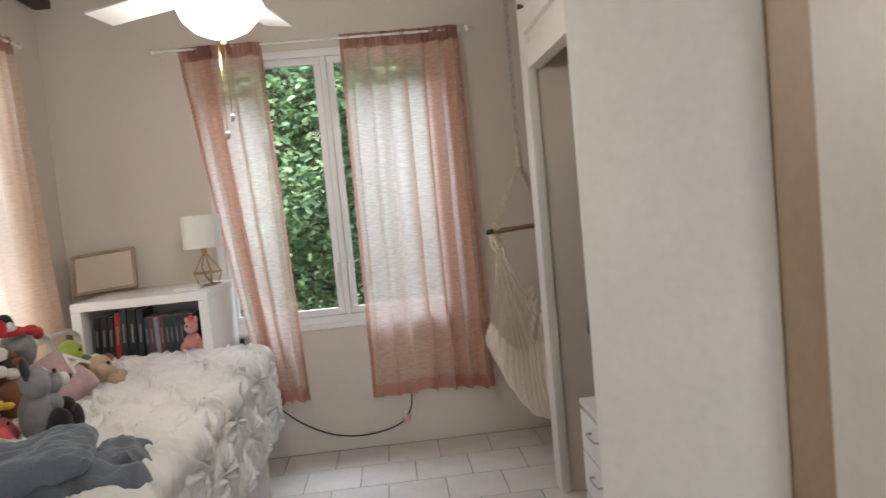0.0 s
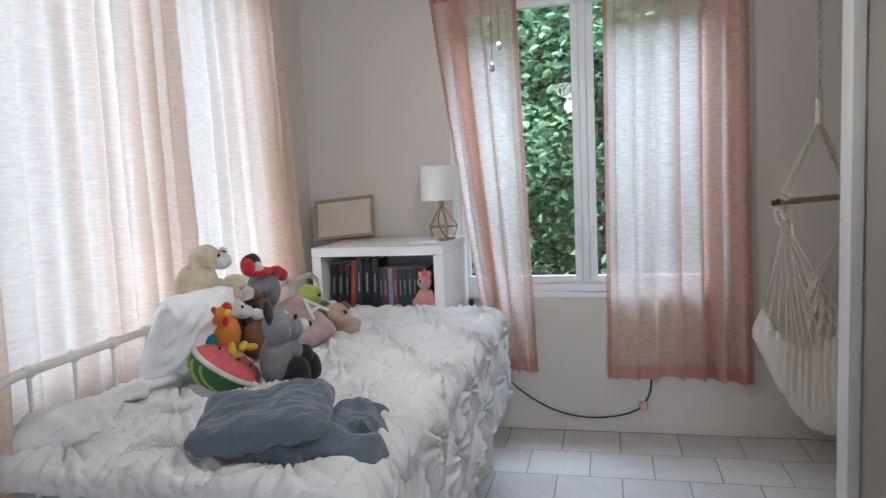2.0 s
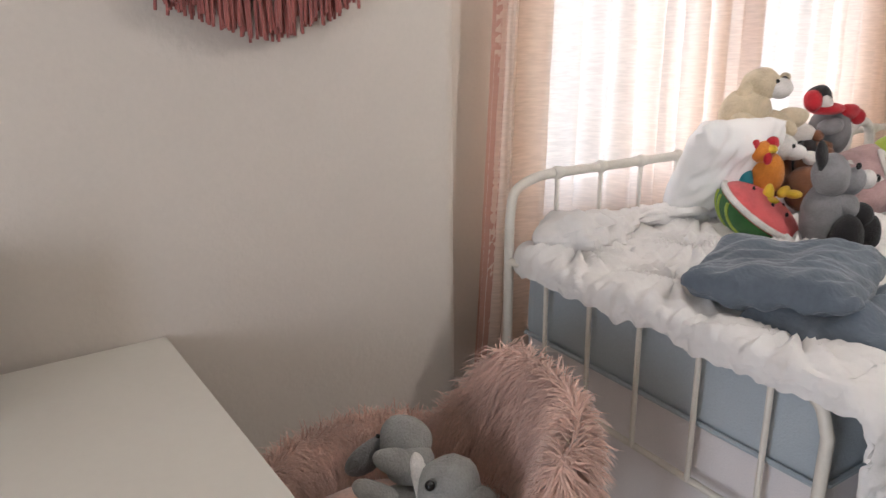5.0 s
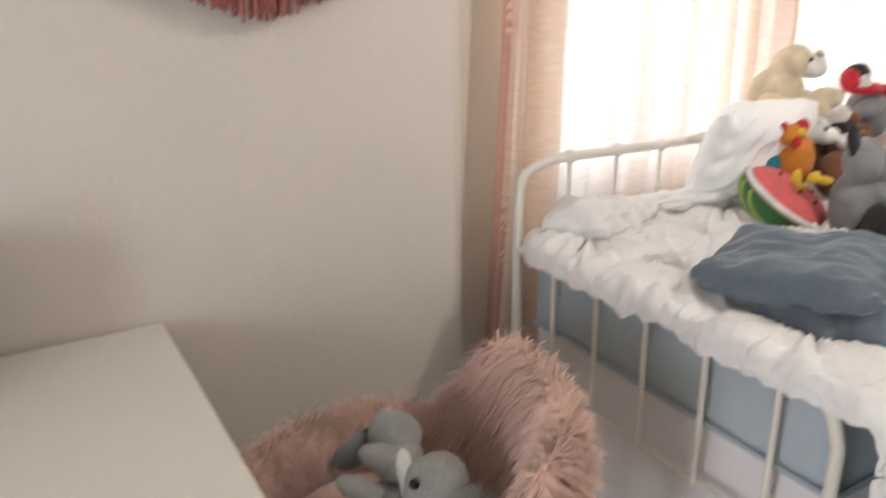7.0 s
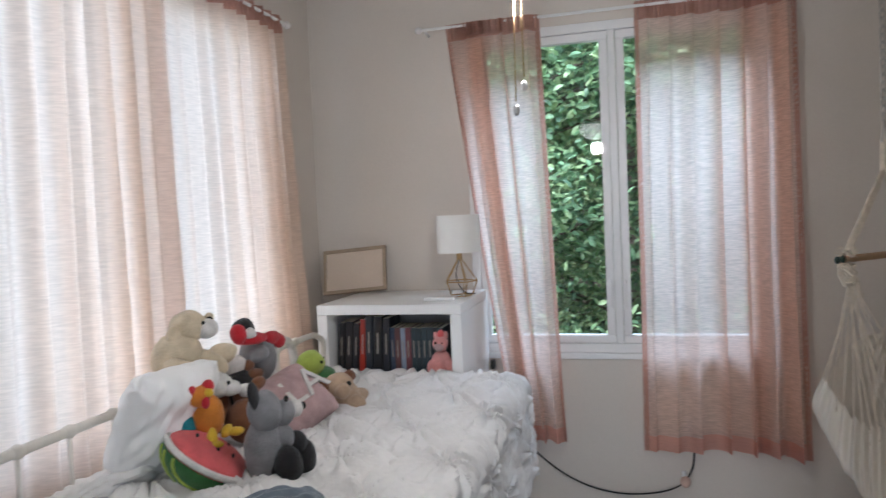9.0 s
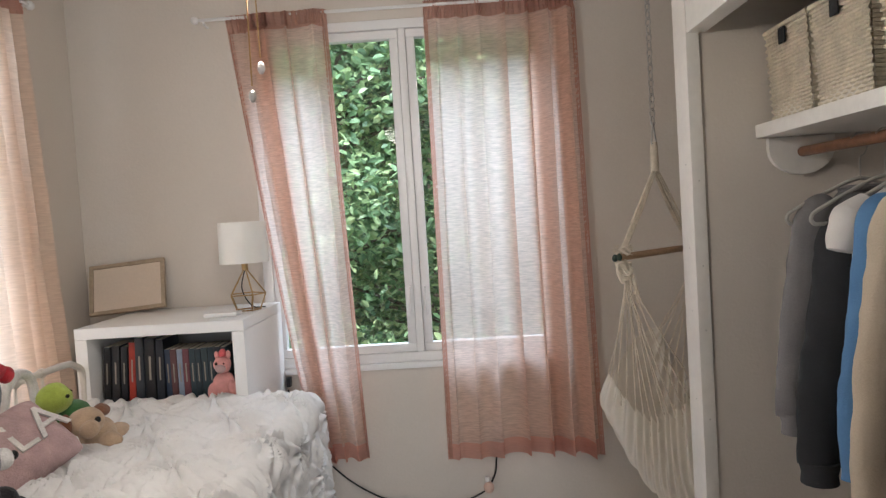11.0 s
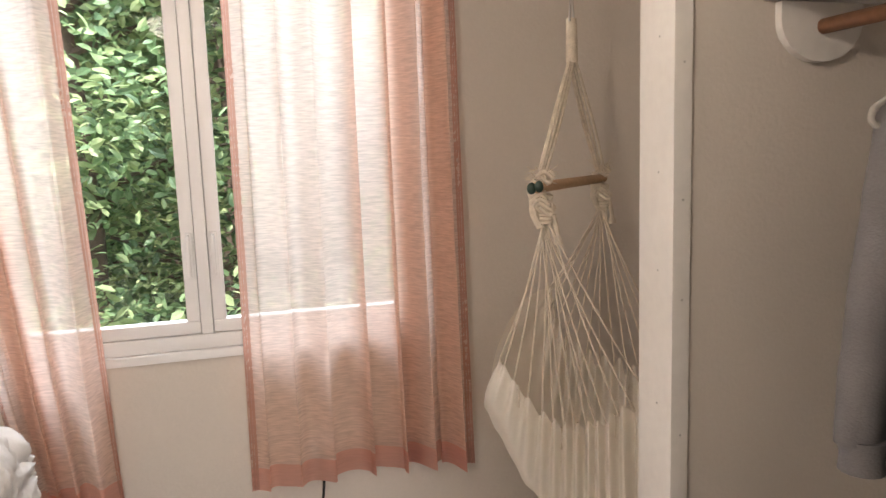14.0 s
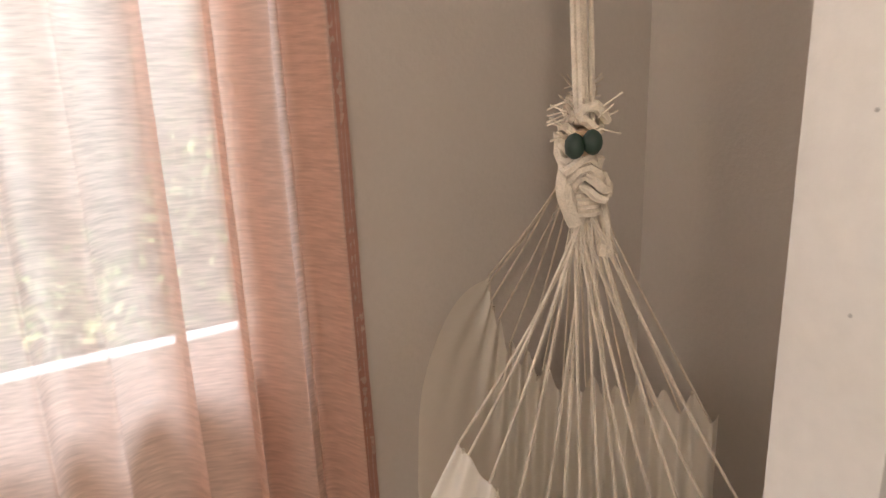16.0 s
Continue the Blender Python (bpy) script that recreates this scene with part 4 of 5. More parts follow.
x = -1.28
for i, mi in enumerate((0, 1, 3, 2, 4, 0, 5)):
    w = (0.028, 0.032, 0.026, 0.027, 0.034, 0.042, 0.03)[i]
    book(x, w, 0.235 + 0.02 * rb.random() + (0.02 if i > 3 else 0), 0.17, mi, 3.5 if i < 4 else 2, 4.02 + 0.006 * rb.random())
    x += w + 0.006
for i, mi in enumerate((6, 7, 8, 9, 10, 11, 10, 11, 5, 10)):
    w = 0.021 + 0.006 * rb.random()
    book(x, w, 0.205 + 0.008 * rb.random(), 0.15, mi, 0, 4.03 + 0.004 * rb.random())
    x += w + 0.0015
toy("plush_unicorn", [("body", P_PINK, [((-0.765, 4.0, 0.865), (0.046, 0.038, 0.05)), ((-0.805, 3.985, 0.845), (0.022, 0.022, 0.035), (0, 20, 0)), ((-0.725, 3.985, 0.85), (0.022, 0.022, 0.035), (0, -20, 0)), ((-0.785, 3.975, 0.818), (0.026, 0.034, 0.018)), ((-0.745, 3.975, 0.818), (0.026, 0.034, 0.018))]),
                      ("head", P_PINK, [((-0.765, 3.995, 0.945), (0.036, 0.034, 0.036)), ((-0.79, 4.0, 0.985), (0.01, 0.008, 0.016)), ((-0.74, 4.0, 0.985), (0.01, 0.008, 0.016))]),
                      ("muzzle", P_ROSE, [((-0.765, 3.968, 0.935), (0.022, 0.018, 0.018))]), ("mane", P_MELON, [((-0.765, 4.0, 0.99), (0.016, 0.02, 0.018))]),
                      ("eye", EYE, [((-0.78, 3.964, 0.955), (0.004, 0.004, 0.005))]), ("eye", EYE, [((-0.75, 3.964, 0.955), (0.004, 0.004, 0.005))])],
    "pink plush unicorn sitting on the shelf edge", (-0.765, 4.0, 0.8))

LC = (-0.722, 4.25)
lp = thing("table_lamp", (*LC, 1.13), "table lamp with a white drum shade on a brass wire base", "lamp")
part("shade", lathe([(0.102, 1.345), (0.106, 1.345), (0.104, 1.525), (0.1, 1.525), (0.102, 1.345)], (*LC, 0), 40), SHADE, lp)
PT = [(LC[0] + 0.082 * math.cos(a * 1.257 + 0.3), LC[1] + 0.082 * math.sin(a * 1.257 + 0.3), 1.205) for a in range(5)]
PB = [(LC[0] + 0.055 * math.cos(a * 1.257 + 0.3), LC[1] + 0.055 * math.sin(a * 1.257 + 0.3), 1.136) for a in range(5)]
for k in range(5):
    for a, b in ((PT[k], PT[(k + 1) % 5]), (PB[k], PB[(k + 1) % 5]), (PT[k], PB[k]), (PT[k], (LC[0], LC[1], 1.325))):
        part("wire", tube([a, b], 0.0032, 6), GOLD, lp)
part("socket", lathe([(0.0, 1.31), (0.014, 1.312), (0.014, 1.37), (0.0, 1.372)], (*LC, 0), 16), GOLD, lp)
part("cord", tube(sweep([(LC[0], LC[1], 1.32), (LC[0] - 0.02, LC[1], 1.23), (LC[0] + 0.01, LC[1] + 0.03, 1.15), (LC[0] + 0.05, LC[1] + 0.1, 1.133)], 6), 0.0028, 6), CABLE, lp)
solo("white_notebook", box((-0.86, 4.08, 1.131), (-0.72, 4.16, 1.146), 0.003), WHITE, "small white notebook on the bookshelf top", "notebook")
FM = pose(-1.345, 4.43, 1.138, -20, -4, 6)
pf = thing("picture_frame", (-1.345, 4.43, 1.131), "pale wooden picture frame with a blank sheet leaning on the wall", "picture frame")
bm = bmesh.new()
for a, b in (((-0.175, -0.012, 0), (0.175, 0.012, 0.018)), ((-0.175, -0.012, 0.227), (0.175, 0.012, 0.245)), ((-0.175, -0.012, 0.018), (-0.157, 0.012, 0.227)), ((0.157, -0.012, 0.018), (0.175, 0.012, 0.227))):
    box(a, b, 0.003, bm, FM)
part("frame", bm, FRAMEW, pf)
part("sheet", box((-0.157, -0.002, 0.018), (0.157, 0.004, 0.227), m=FM), PAPER, pf)

# ---- cable, outlet, night light ----
ot = thing("wall_outlet", (0.352, 4.559, 0.35), "white wall outlet with a plugged-in black cord", "outlet")
part("plate", box((0.312, 4.554, 0.35), (0.392, 4.56, 0.47), 0.003), WHITE, ot)
part("plug", box((0.338, 4.53, 0.385), (0.366, 4.554, 0.418), 0.005), CABLE, ot)
solo("power_cord", tube(sweep([(0.352, 4.542, 0.39), (0.35, 4.54, 0.3), (0.335, 4.535, 0.22), (0.28, 4.535, 0.145), (0.16, 4.535, 0.1), (-0.02, 4.54, 0.087), (-0.2, 4.54, 0.13), (-0.38, 4.54, 0.24), (-0.53, 4.54, 0.4), (-0.62, 4.54, 0.55), (-0.64, 4.53, 0.7)], 10), 0.0045, 8), CABLE, "black power cord drooping along the wall", "cable")
nl = thing("night_light", (0.3, 4.535, 0.13), "small pale bulb-shaped night light on the cord", "night light")
part("bulb", blob((0.305, 4.53, 0.165), (0.026, 0.026, 0.03), rough=0.003), mat("frosted_bulb", (0.72, 0.5, 0.4), 0.3, 0.1), nl)
part("cap", tube([(0.302, 4.537, 0.19), (0.3, 4.54, 0.215)], 0.012, 10), WHITE, nl)
ch0 = thing("adapter", (-0.635, 4.535, 0.76), "black power adapter behind the bookshelf", "adapter")
part("body", box((-0.645, 4.515, 0.715), (-0.625, 4.556, 0.76), 0.004), CABLE, ch0)

# ---- ceiling fan ----
FX, FY = -0.152, 2.6
fn = thing("ceiling_fan", (FX, FY, ZC), "white ceiling fan with a lit frosted glass bowl", "ceiling fan")
part("rod", tube([(FX, FY, 2.4), (FX, FY, ZC)], 0.013), WHITE, fn)
part("motor", lathe([(0.0, 2.42), (0.05, 2.41), (0.095, 2.37), (0.1, 2.28), (0.085, 2.23), (0.1, 2.21), (0.1, 2.185), (0.0, 2.183)], (FX, FY, 0), 36), WHITE, fn)
part("canopy", lathe([(0.0, 2.88), (0.03, 2.88), (0.06, 2.92), (0.065, 2.948), (0.0, 2.949)], (FX, FY, 0), 28), WHITE, fn)
bw = part("light_bowl", lathe([(0.0, 2.068), (0.04, 2.072), (0.085, 2.092), (0.118, 2.125), (0.132, 2.16), (0.138, 2.168), (0.132, 2.178), (0.0, 2.18)], (FX, FY, 0), 40), BOWL, fn, "glowing frosted glass bowl")
part("finial", lathe([(0.0, 2.05), (0.008, 2.053), (0.012, 2.062), (0.006, 2.07), (0.0, 2.071)], (FX, FY, 0), 14), GOLD, fn)
for k in range(5):
    m = Matrix.Translation((FX, FY, 2.235)) @ pose(0, 0, 0, 0, 0, 150 + 72 * k) @ pose(0, 0, 0, 10, 0, 0)
    bl = part("blade", box((0.17, -0.06, -0.004), (0.55, 0.06, 0.004), 0.003, m=m), WHITE, fn)
    part("blade_iron", box((0.07, -0.018, -0.007), (0.2, 0.018, -0.002), 0.002, m=m), WHITE, bl)
for dx, z in ((-0.03, 1.745), (0.022, 1.8)):
    pc = part("pull_chain", tube([(FX + dx * 0.3, FY - 0.03, 2.075), (FX + dx * 0.4, FY - 0.03, z + 0.03)], 0.0016, 5), GOLD, fn)
    part("pull_knob", blob((FX + dx * 0.4, FY - 0.03, z + 0.01), (0.008, 0.008, 0.013), sub=2), STEEL if dx < 0 else P_WHITE, pc)

# ---- hanging chair ----
A0, B0, TOP = Vector((0.855, 3.852, 1.297)), Vector((1.245, 4.27, 1.293)), Vector((1.056, 4.085, 1.66))
hc = thing("hammock_chair", (1.06, 4.1, ZC), "cream cotton hammock chair hanging from a chain", "hammock chair")
LINKS = bpy.data.meshes.new("chain_link")
bm = tube([(0.011 * math.cos(a * 0.449), 0, 0.02 * math.sin(a * 0.449)) for a in range(15)], 0.0032, 6, cap=False)
bm.to_mesh(LINKS), bm.free()
LINKS.materials.append(STEEL)
LINKS.shade_smooth()
z, k = 1.83, 0
while z < ZC - 0.02:
    o = new("chain_link", LINKS)
    o.parent = hc
    o.matrix_basis = Matrix.Translation((TOP.x - 1.06, TOP.y - 4.1, z - ZC)) @ pose(0, 0, 0, 0, 0, 35 + 90 * (k % 2))
    z, k = z + 0.031, k + 1
part("ceiling_hook", lathe([(0.0, ZC - 0.03), (0.01, ZC - 0.028), (0.012, ZC - 0.01), (0.035, ZC - 0.006), (0.035, ZC - 0.001), (0, ZC - 0.001)], (TOP.x, TOP.y, 0), 18), STEEL, hc)
d = (B0 - A0).normalized()
part("carabiner", tube([TOP + Vector((0, 0, 0.165)), TOP + d * 0.017 + Vector((0, 0, 0.1)), TOP + d * 0.02 + Vector((0, 0, 0.078)), TOP - d * 0.02 + Vector((0, 0, 0.078)), TOP - d * 0.017 + Vector((0, 0, 0.1)), TOP + Vector((0, 0, 0.165))], 0.0035, 8), STEEL, hc)
part("whipping", tube([TOP + Vector((0, 0, 0.085)), TOP + Vector((0, 0, 0.04)), TOP + Vector((0, 0, -0.035))], [0.014, 0.016, 0.017], 12), CORD, hc, "wrapped rope sleeve")
bar = part("spreader_bar", tube([A0 - d * 0.035, B0 + d * 0.035], 0.014, 14), WOOD2, hc, "bare wooden spreader bar")
CAPM = mat("dark_green_cap", (0.012, 0.03, 0.018), 0.5)
for k in (-1, 1):
    part("end_cap", blob(A0 - d * 0.046 + Vector((0.0095 * k * d.y, -0.0095 * k * d.x, 0.002 * k)), (0.011, 0.011, 0.014), rough=0.002, freq=60, sub=2), CAPM, bar, "dark green rubber end")
rk = random.Random(7)
for E0 in (A0, B0):
    bm = bmesh.new()
    for k in range(8):
        o = Vector((rk.uniform(-1, 1), rk.uniform(-1, 1), 0)) * 0.01
        tube(sweep([TOP + Vector((0, 0, -0.03)) + o, (TOP + E0) / 2 + o * 1.6 + Vector((0, 0, -0.01)), E0 + o * 1.2 + Vector((0, 0, 0.02))], 8), 0.0036, 6, bm)
    part("suspension_ropes", bm, CORD, hc)
    kn = bmesh.new()
    for k in range(9):
        a = k * 0.7
        c = E0 + Vector((0.012 * math.cos(a), 0.012 * math.sin(a), 0.03 - 0.011 * k))
        tube([c + Vector((0.018 * math.cos(q * 0.524), 0.018 * math.sin(q * 0.524), 0.009 * math.sin(q * 0.524 * 2 + k))) for q in range(13)], 0.006, 6, kn)
    part("knot", kn, CORD, hc, "knotted rope bundle", kind="stuff")
    wz = bmesh.new()
    for k in range(4):
        c = E0 + Vector((0.012, 0.01, -0.058 - 0.0095 * k))
        tube([c + Vector((0.017 * math.cos(q * 0.524), 0.017 * math.sin(q * 0.524), 0)) for q in range(13)], 0.0052, 6, wz)
    for sd in (-1, 1):
        tube(sweep([E0 + Vector((0.02 * sd, 0, -0.02)), E0 + Vector((0.018 * sd, 0.01, -0.06)), E0 + Vector((0.012 + 0.012 * sd, 0.01, -0.1))], 5), 0.011, 8, wz)
    part("binding", wz, CORD, hc, "rope lashing under the knot")
    part("tassel", tube(sweep([E0 + Vector((0.03, 0.0, -0.07)), E0 + Vector((0.04, 0.0, -0.11)), E0 + Vector((0.043, 0.0, -0.145))], 5), [0.007] * 8 + [0.01, 0.012, 0.012], 8), CORD, hc, "frayed rope end")
    fz = bmesh.new()
    for k in range(26):
        a = rk.uniform(0, 6.28)
        p = E0 + Vector((0.02 * math.cos(a), 0.02 * math.sin(a), rk.uniform(0.0, 0.045)))
        tube([p, p + Vector((0.022 * math.cos(a), 0.022 * math.sin(a), rk.uniform(-0.01, 0.02)))], 0.0012, 4, fz)
    part("frayed_end", fz, CORD, hc, kind="stuff")
EDGE_A = sweep([(0.825, 4.09, 0.8), (0.862, 4.02, 0.715), (0.915, 3.98, 0.655), (0.96, 3.925, 0.637), (1.0, 3.865, 0.66), (1.035, 3.8, 0.71), (1.12, 3.76, 0.75)], 10)
EDGE_B = sweep([(1.148, 4.446, 0.92), (1.165, 4.45, 0.83), (1.205, 4.43, 0.735), (1.27, 4.37, 0.68), (1.34, 4.28, 0.658), (1.4, 4.19, 0.66), (1.45, 4.06, 0.66)], 10)


def along(line, u):
    f = u * (len(line) - 1)
    i = min(int(f), len(line) - 2)
    return line[i].lerp(line[i + 1], f - i)


EDGE_0 = sweep([(0.825, 4.09, 0.8), (0.79, 4.12, 0.7), (0.81, 4.19, 0.615), (0.85, 4.27, 0.63), (0.92, 4.36, 0.76), (1.03, 4.42, 0.88), (1.148, 4.446, 0.92)], 8)


def sling(u, v):
    a, b = along(EDGE_A, u), along(EDGE_B, u)
    p = a.lerp(b, v)
    s = 4 * v * (1 - v)
    s = s ** 0.62
    p.z -= (0.4 + 0.05 * math.sin(3.14 * u)) * s * (1 - 0.4 * (1 - u) ** 3)
    g = math.sin(u * 13 * 6.283)
    rim = math.exp(-(min(v, 1 - v) / 0.1) ** 1.2)
    p.z += 0.018 * g * rim + 0.008 * math.sin(u * 44 + 3 * v) * (1 - rim)
    out = Vector((a.x - b.x, a.y - b.y, 0)).normalized() * (1 if v < 0.5 else -1)
    p += out * (0.055 * math.sin(math.pi * min(1, 2.2 * min(v, 1 - v))) + 0.017 * g * math.exp(-(min(v, 1 - v) / 0.3)))
    p += Vector((-0.08, 0.02, 0)) * s * (1 - u) ** 2.5
    p = p.lerp(along(EDGE_0, v), max(0.0, 1 - u / 0.32) ** 1.6)
    p += Vector((1, 1, 1)) * 0.008 * noise.noise(Vector((u * 9, v * 7, 1)))
    return p


part("seat_cloth", grid(156, 60, sling), SLING, hc, "gathered cream cotton seat")
for E0, ed, side in ((A0, EDGE_A, 0.0), (B0, EDGE_B, 1.0)):
    for k in range(14):
        u = (k + 0.25) / 13.5
        e = Vector(sling(min(1, u), side))
        o = Vector((rk.uniform(-1, 1), rk.uniform(-1, 1), 0)) * 0.012
        s0 = E0 + Vector((0.012, 0.01, -0.09)) + o
        part("cord", tube(sweep([s0, s0.lerp(e, 0.5) + Vector((0, 0, -0.012)), e], 5), 0.0026, 5), CORD, hc)
    for k in range(8):
        u = (k + 0.5) / 8
        e = Vector(sling(u, side))
        part("cord_loop", tube(sweep([e + Vector((0, 0, 0.004)), e + Vector((0.004, 0.004, -0.03)), e + Vector((0, 0, -0.06))], 3), 0.0032, 5), CORD, hc)

# ---- closet ----
RX = 1.4
cs = thing("closet_shelf", (1.5, 2.55, 1.69), "white painted closet shelf fixed to the wall", "shelf", kind="structure")
part("board", box((1.255, 1.51, 1.69), (1.755, 3.574, 1.735), 0.003), TRIM, cs)
for y in (3.555,):
    bm = bmesh.new()
    prof = [(1.29, 1.688), (1.51, 1.688)] + [(1.4 + 0.11 * math.cos(a * 0.2244), 1.65 - 0.09 * math.sin(a * 0.2244)) for a in range(15)]
    lo = [bm.verts.new((px, y, pz)) for px, pz in prof]
    hi = [bm.verts.new((px, y + 0.02, pz)) for px, pz in prof]
    bm.faces.new(lo), bm.faces.new(hi[::-1])
    for k in range(len(prof)):
        bm.faces.new((lo[k], lo[(k + 1) % len(prof)], hi[(k + 1) % len(prof)], hi[k]))
    part("bracket", bm, TRIM, cs, smooth=False)
solo("closet_rod", tube([(RX, 1.512, 1.636), (RX, 3.553, 1.636)], 0.017, 14), WOOD, "brown wooden closet rod", "closet rod", kind="structure")


def basket(y0, y1):
    b = thing("storage_basket", (1.48, (y0 + y1) / 2, 1.735), "cream woven storage basket on the closet shelf", "basket", "storage baskets")
    m = bmesh.new()
    nz = 26
    for k in range(nz):
        z = 1.739 + 0.29 * k / nz
        g = 0.016 * k / nz
        ring = []
        for a, c, e in (((1.3, y0), (1.3, y1), 14), ((1.3, y1), (1.66, y1), 16), ((1.66, y1), (1.66, y0), 14), ((1.66, y0), (1.3, y0), 16)):
            for q in range(e):
                f = q / e
                px, py = a[0] + (c[0] - a[0]) * f, a[1] + (c[1] - a[1]) * f
                cx, cy = 1.48, (y0 + y1) / 2
                w = 0.003 * (1 if (q + k) % 2 else -1)
                v = Vector((px - cx, py - cy, 0))
                ring.append(Vector((px, py, z)) + v.normalized() * (w + g - 0.01))
        ring.append(ring[0])
        tube(ring, 0.0062, 5, m, cap=False)
    part("weave", m, BASKET, b)
    part("rim", tube([(1.292, y0 - 0.008, 2.032), (1.292, y1 + 0.008, 2.032), (1.668, y1 + 0.008, 2.032), (1.668, y0 - 0.008, 2.032), (1.292, y0 - 0.008, 2.032)], 0.008, 8), BASKET, b)
    part("liner", box((1.305, y0 + 0.006, 1.737), (1.655, y1 - 0.006, 2.0), 0.01), CREAMC, b)
    part("tag", box((1.279, (y0 + y1) / 2 - 0.02, 1.97), (1.285, (y0 + y1) / 2 + 0.02, 2.02), 0.002), BLACKF, b, "black fabric tag")


basket(3.28, 3.55)
basket(2.97, 3.25)
basket(2.64, 2.92)


def hanger(parent, y, w=0.17):
    P = lambda dx, z: (RX + dx, y, z)
    pts = sweep([P(0, 1.53), P(-0.05, 1.515), P(-w + 0.02, 1.45), P(-w - 0.004, 1.43), P(-w, 1.412), P(-w + 0.03, 1.408), P(0, 1.418), P(w - 0.03, 1.408), P(w, 1.412), P(w + 0.004, 1.43), P(w - 0.02, 1.45), P(0.05, 1.515), P(0, 1.53)], 4)
    part("bow", tube(pts, 0.0058, 8), HANG, parent, "grey velvet hanger bow")
    part("hook", tube(sweep([P(0, 1.53), P(0, 1.585), P(0.014, 1.6), P(0.026, 1.634), P(0, 1.66), P(-0.024, 1.645)], 5), 0.0022, 6), STEEL, parent)


def garment(name, y, z0, half, depth, material, label, sleeve=None, seed=0, cuff=None, top=1.5, dots=None, span=0.165, spread=0.065, fat=0.05):
    """A top on a hanger: sloping shoulders, hanging body, collar, and sleeves where it has them."""
    g = thing(name, (RX, y, 1.65), label, "clothes", "clothes on the closet rod")
    hanger(g, y, span)

    def body(u, v):
        a = u * 6.283
        c, q = math.cos(a), math.sin(a)
        yoke = min(1.0, v / 0.13)
        wx = half * (0.42 + 0.58 * yoke ** 0.8) + 0.02 * max(0, v - 0.2)
        wy = depth * (0.55 + 0.45 * min(1, v * 3)) * (1 + 0.3 * noise.noise(Vector((c * 1.5, v * 2, seed))))
        f = (0.009 * math.sin(a * 6 + 5 * noise.noise(Vector((v * 2, seed, 0)))) + 0.006 * math.sin(a * 11 + seed)) * min(1, v * 2.5)
        z = top - (top - z0) * v + 0.014 * math.sin(a * 3 + seed) * v ** 3
        return (RX + (wx + f) * math.copysign(abs(c) ** 0.8, c), y + (wy + f) * math.copysign(abs(q) ** 0.8, q), z)
    part("body", thick(grid(84, 48, body, closed=True), 0.003), material, g)
    part("collar", tube([Vector(body(k / 24, 0.0)) for k in range(25)], 0.011, 8, cap=False), material, g)
    if sleeve:
        for sd in (-1, 1):
            run = top - 0.07 - sleeve
            p = sweep([(RX + sd * (half - 0.045), y, top - 0.045), (RX + sd * (half + 0.005), y - 0.006, top - 0.085), (RX + sd * (half + spread * 0.45), y - 0.014, top - 0.07 - run * 0.35), (RX + sd * (half + spread * 0.85), y - 0.02, top - 0.07 - run * 0.7), (RX + sd * (half + spread), y - 0.022, sleeve)], 10)
            n = len(p)
            bm = tube(p, [fat * (0.7 + 0.42 * min(1, 4 * k / n) - 0.34 * (k / n) ** 1.5) for k in range(n)], 20)
            for v in bm.verts:
                v.co.y = y + (v.co.y - y) * 0.8
                r = noise.noise(Vector((v.co.x * 9, v.co.y * 9, v.co.z * 4 + seed)))
                v.co += Vector((1, 0.5, 0)) * (0.014 * r + 0.0025 * math.sin(v.co.z * 34 + v.co.x * 60 + 9 * r) + 0.005 * noise.noise(v.co * 26))
            s = part("sleeve", bm, material, g)
            if cuff:
                part("cuff", tube([p[-1] + Vector((0, 0, 0.012)), p[-1] - Vector((0, 0, 0.024)), p[-1] - Vector((0, 0, 0.05))], [fat * 0.78, fat * 0.66, fat * 0.7], 14), material, s)
    if dots:
        rd = random.Random(seed)
        for k in range(22):
            v, a = rd.uniform(0.06, 0.95), rd.uniform(2.0, 5.6)
            part("print", blob(Vector(body(a / 6.283, v)), (0.013, 0.006, 0.013), sub=1), rd.choice(dots), g, "printed fruit motif")
    return g


garment("hoodie", 3.22, 0.82, 0.125, 0.045, HOODIE, "grey fleece hoodie on a velvet hanger", 0.85, 1, True, span=0.21, spread=0.1, fat=0.056)
garment("black_jacket", 3.1, 0.71, 0.11, 0.05, CHAR, "black zip jacket on a velvet hanger", 0.75, 2, True, top=1.44, span=0.2, spread=0.11, fat=0.07)
garment("printed_blouse", 2.99, 0.98, 0.15, 0.03, FLORAL, "white printed cotton blouse on a hanger", 1.34, 3, None, 1.5, [P_GREEN, P_YELLOW, P_ROSE], span=0.19, spread=0.045, fat=0.055)
garment("blue_shirt", 2.85, 0.73, 0.175, 0.04, BLUE, "blue jersey shirt on a hanger", 0.8, 4, span=0.2, spread=0.08, fat=0.046)
garment("oat_sweatshirt", 2.75, 0.75, 0.19, 0.045, OAT, "oat-coloured fleece sweatshirt on a hanger", 0.73, 5, True, span=0.2, spread=0.09)
garment("printed_dress", 2.64, 0.5, 0.2, 0.04, FLORAL, "white cotton dress printed with cherries on a hanger", None, 6, None, 1.49, [P_RED, P_RED, P_GREEN, P_YELLOW], span=0.2)
garment("navy_shirt", 2.53, 0.7, 0.18, 0.04, mat("navy_cotton", (0.02, 0.035, 0.09), 0.9, 0.1, 8, 240, 0.3), "navy cotton shirt on a hanger", 0.9, 7, span=0.2)

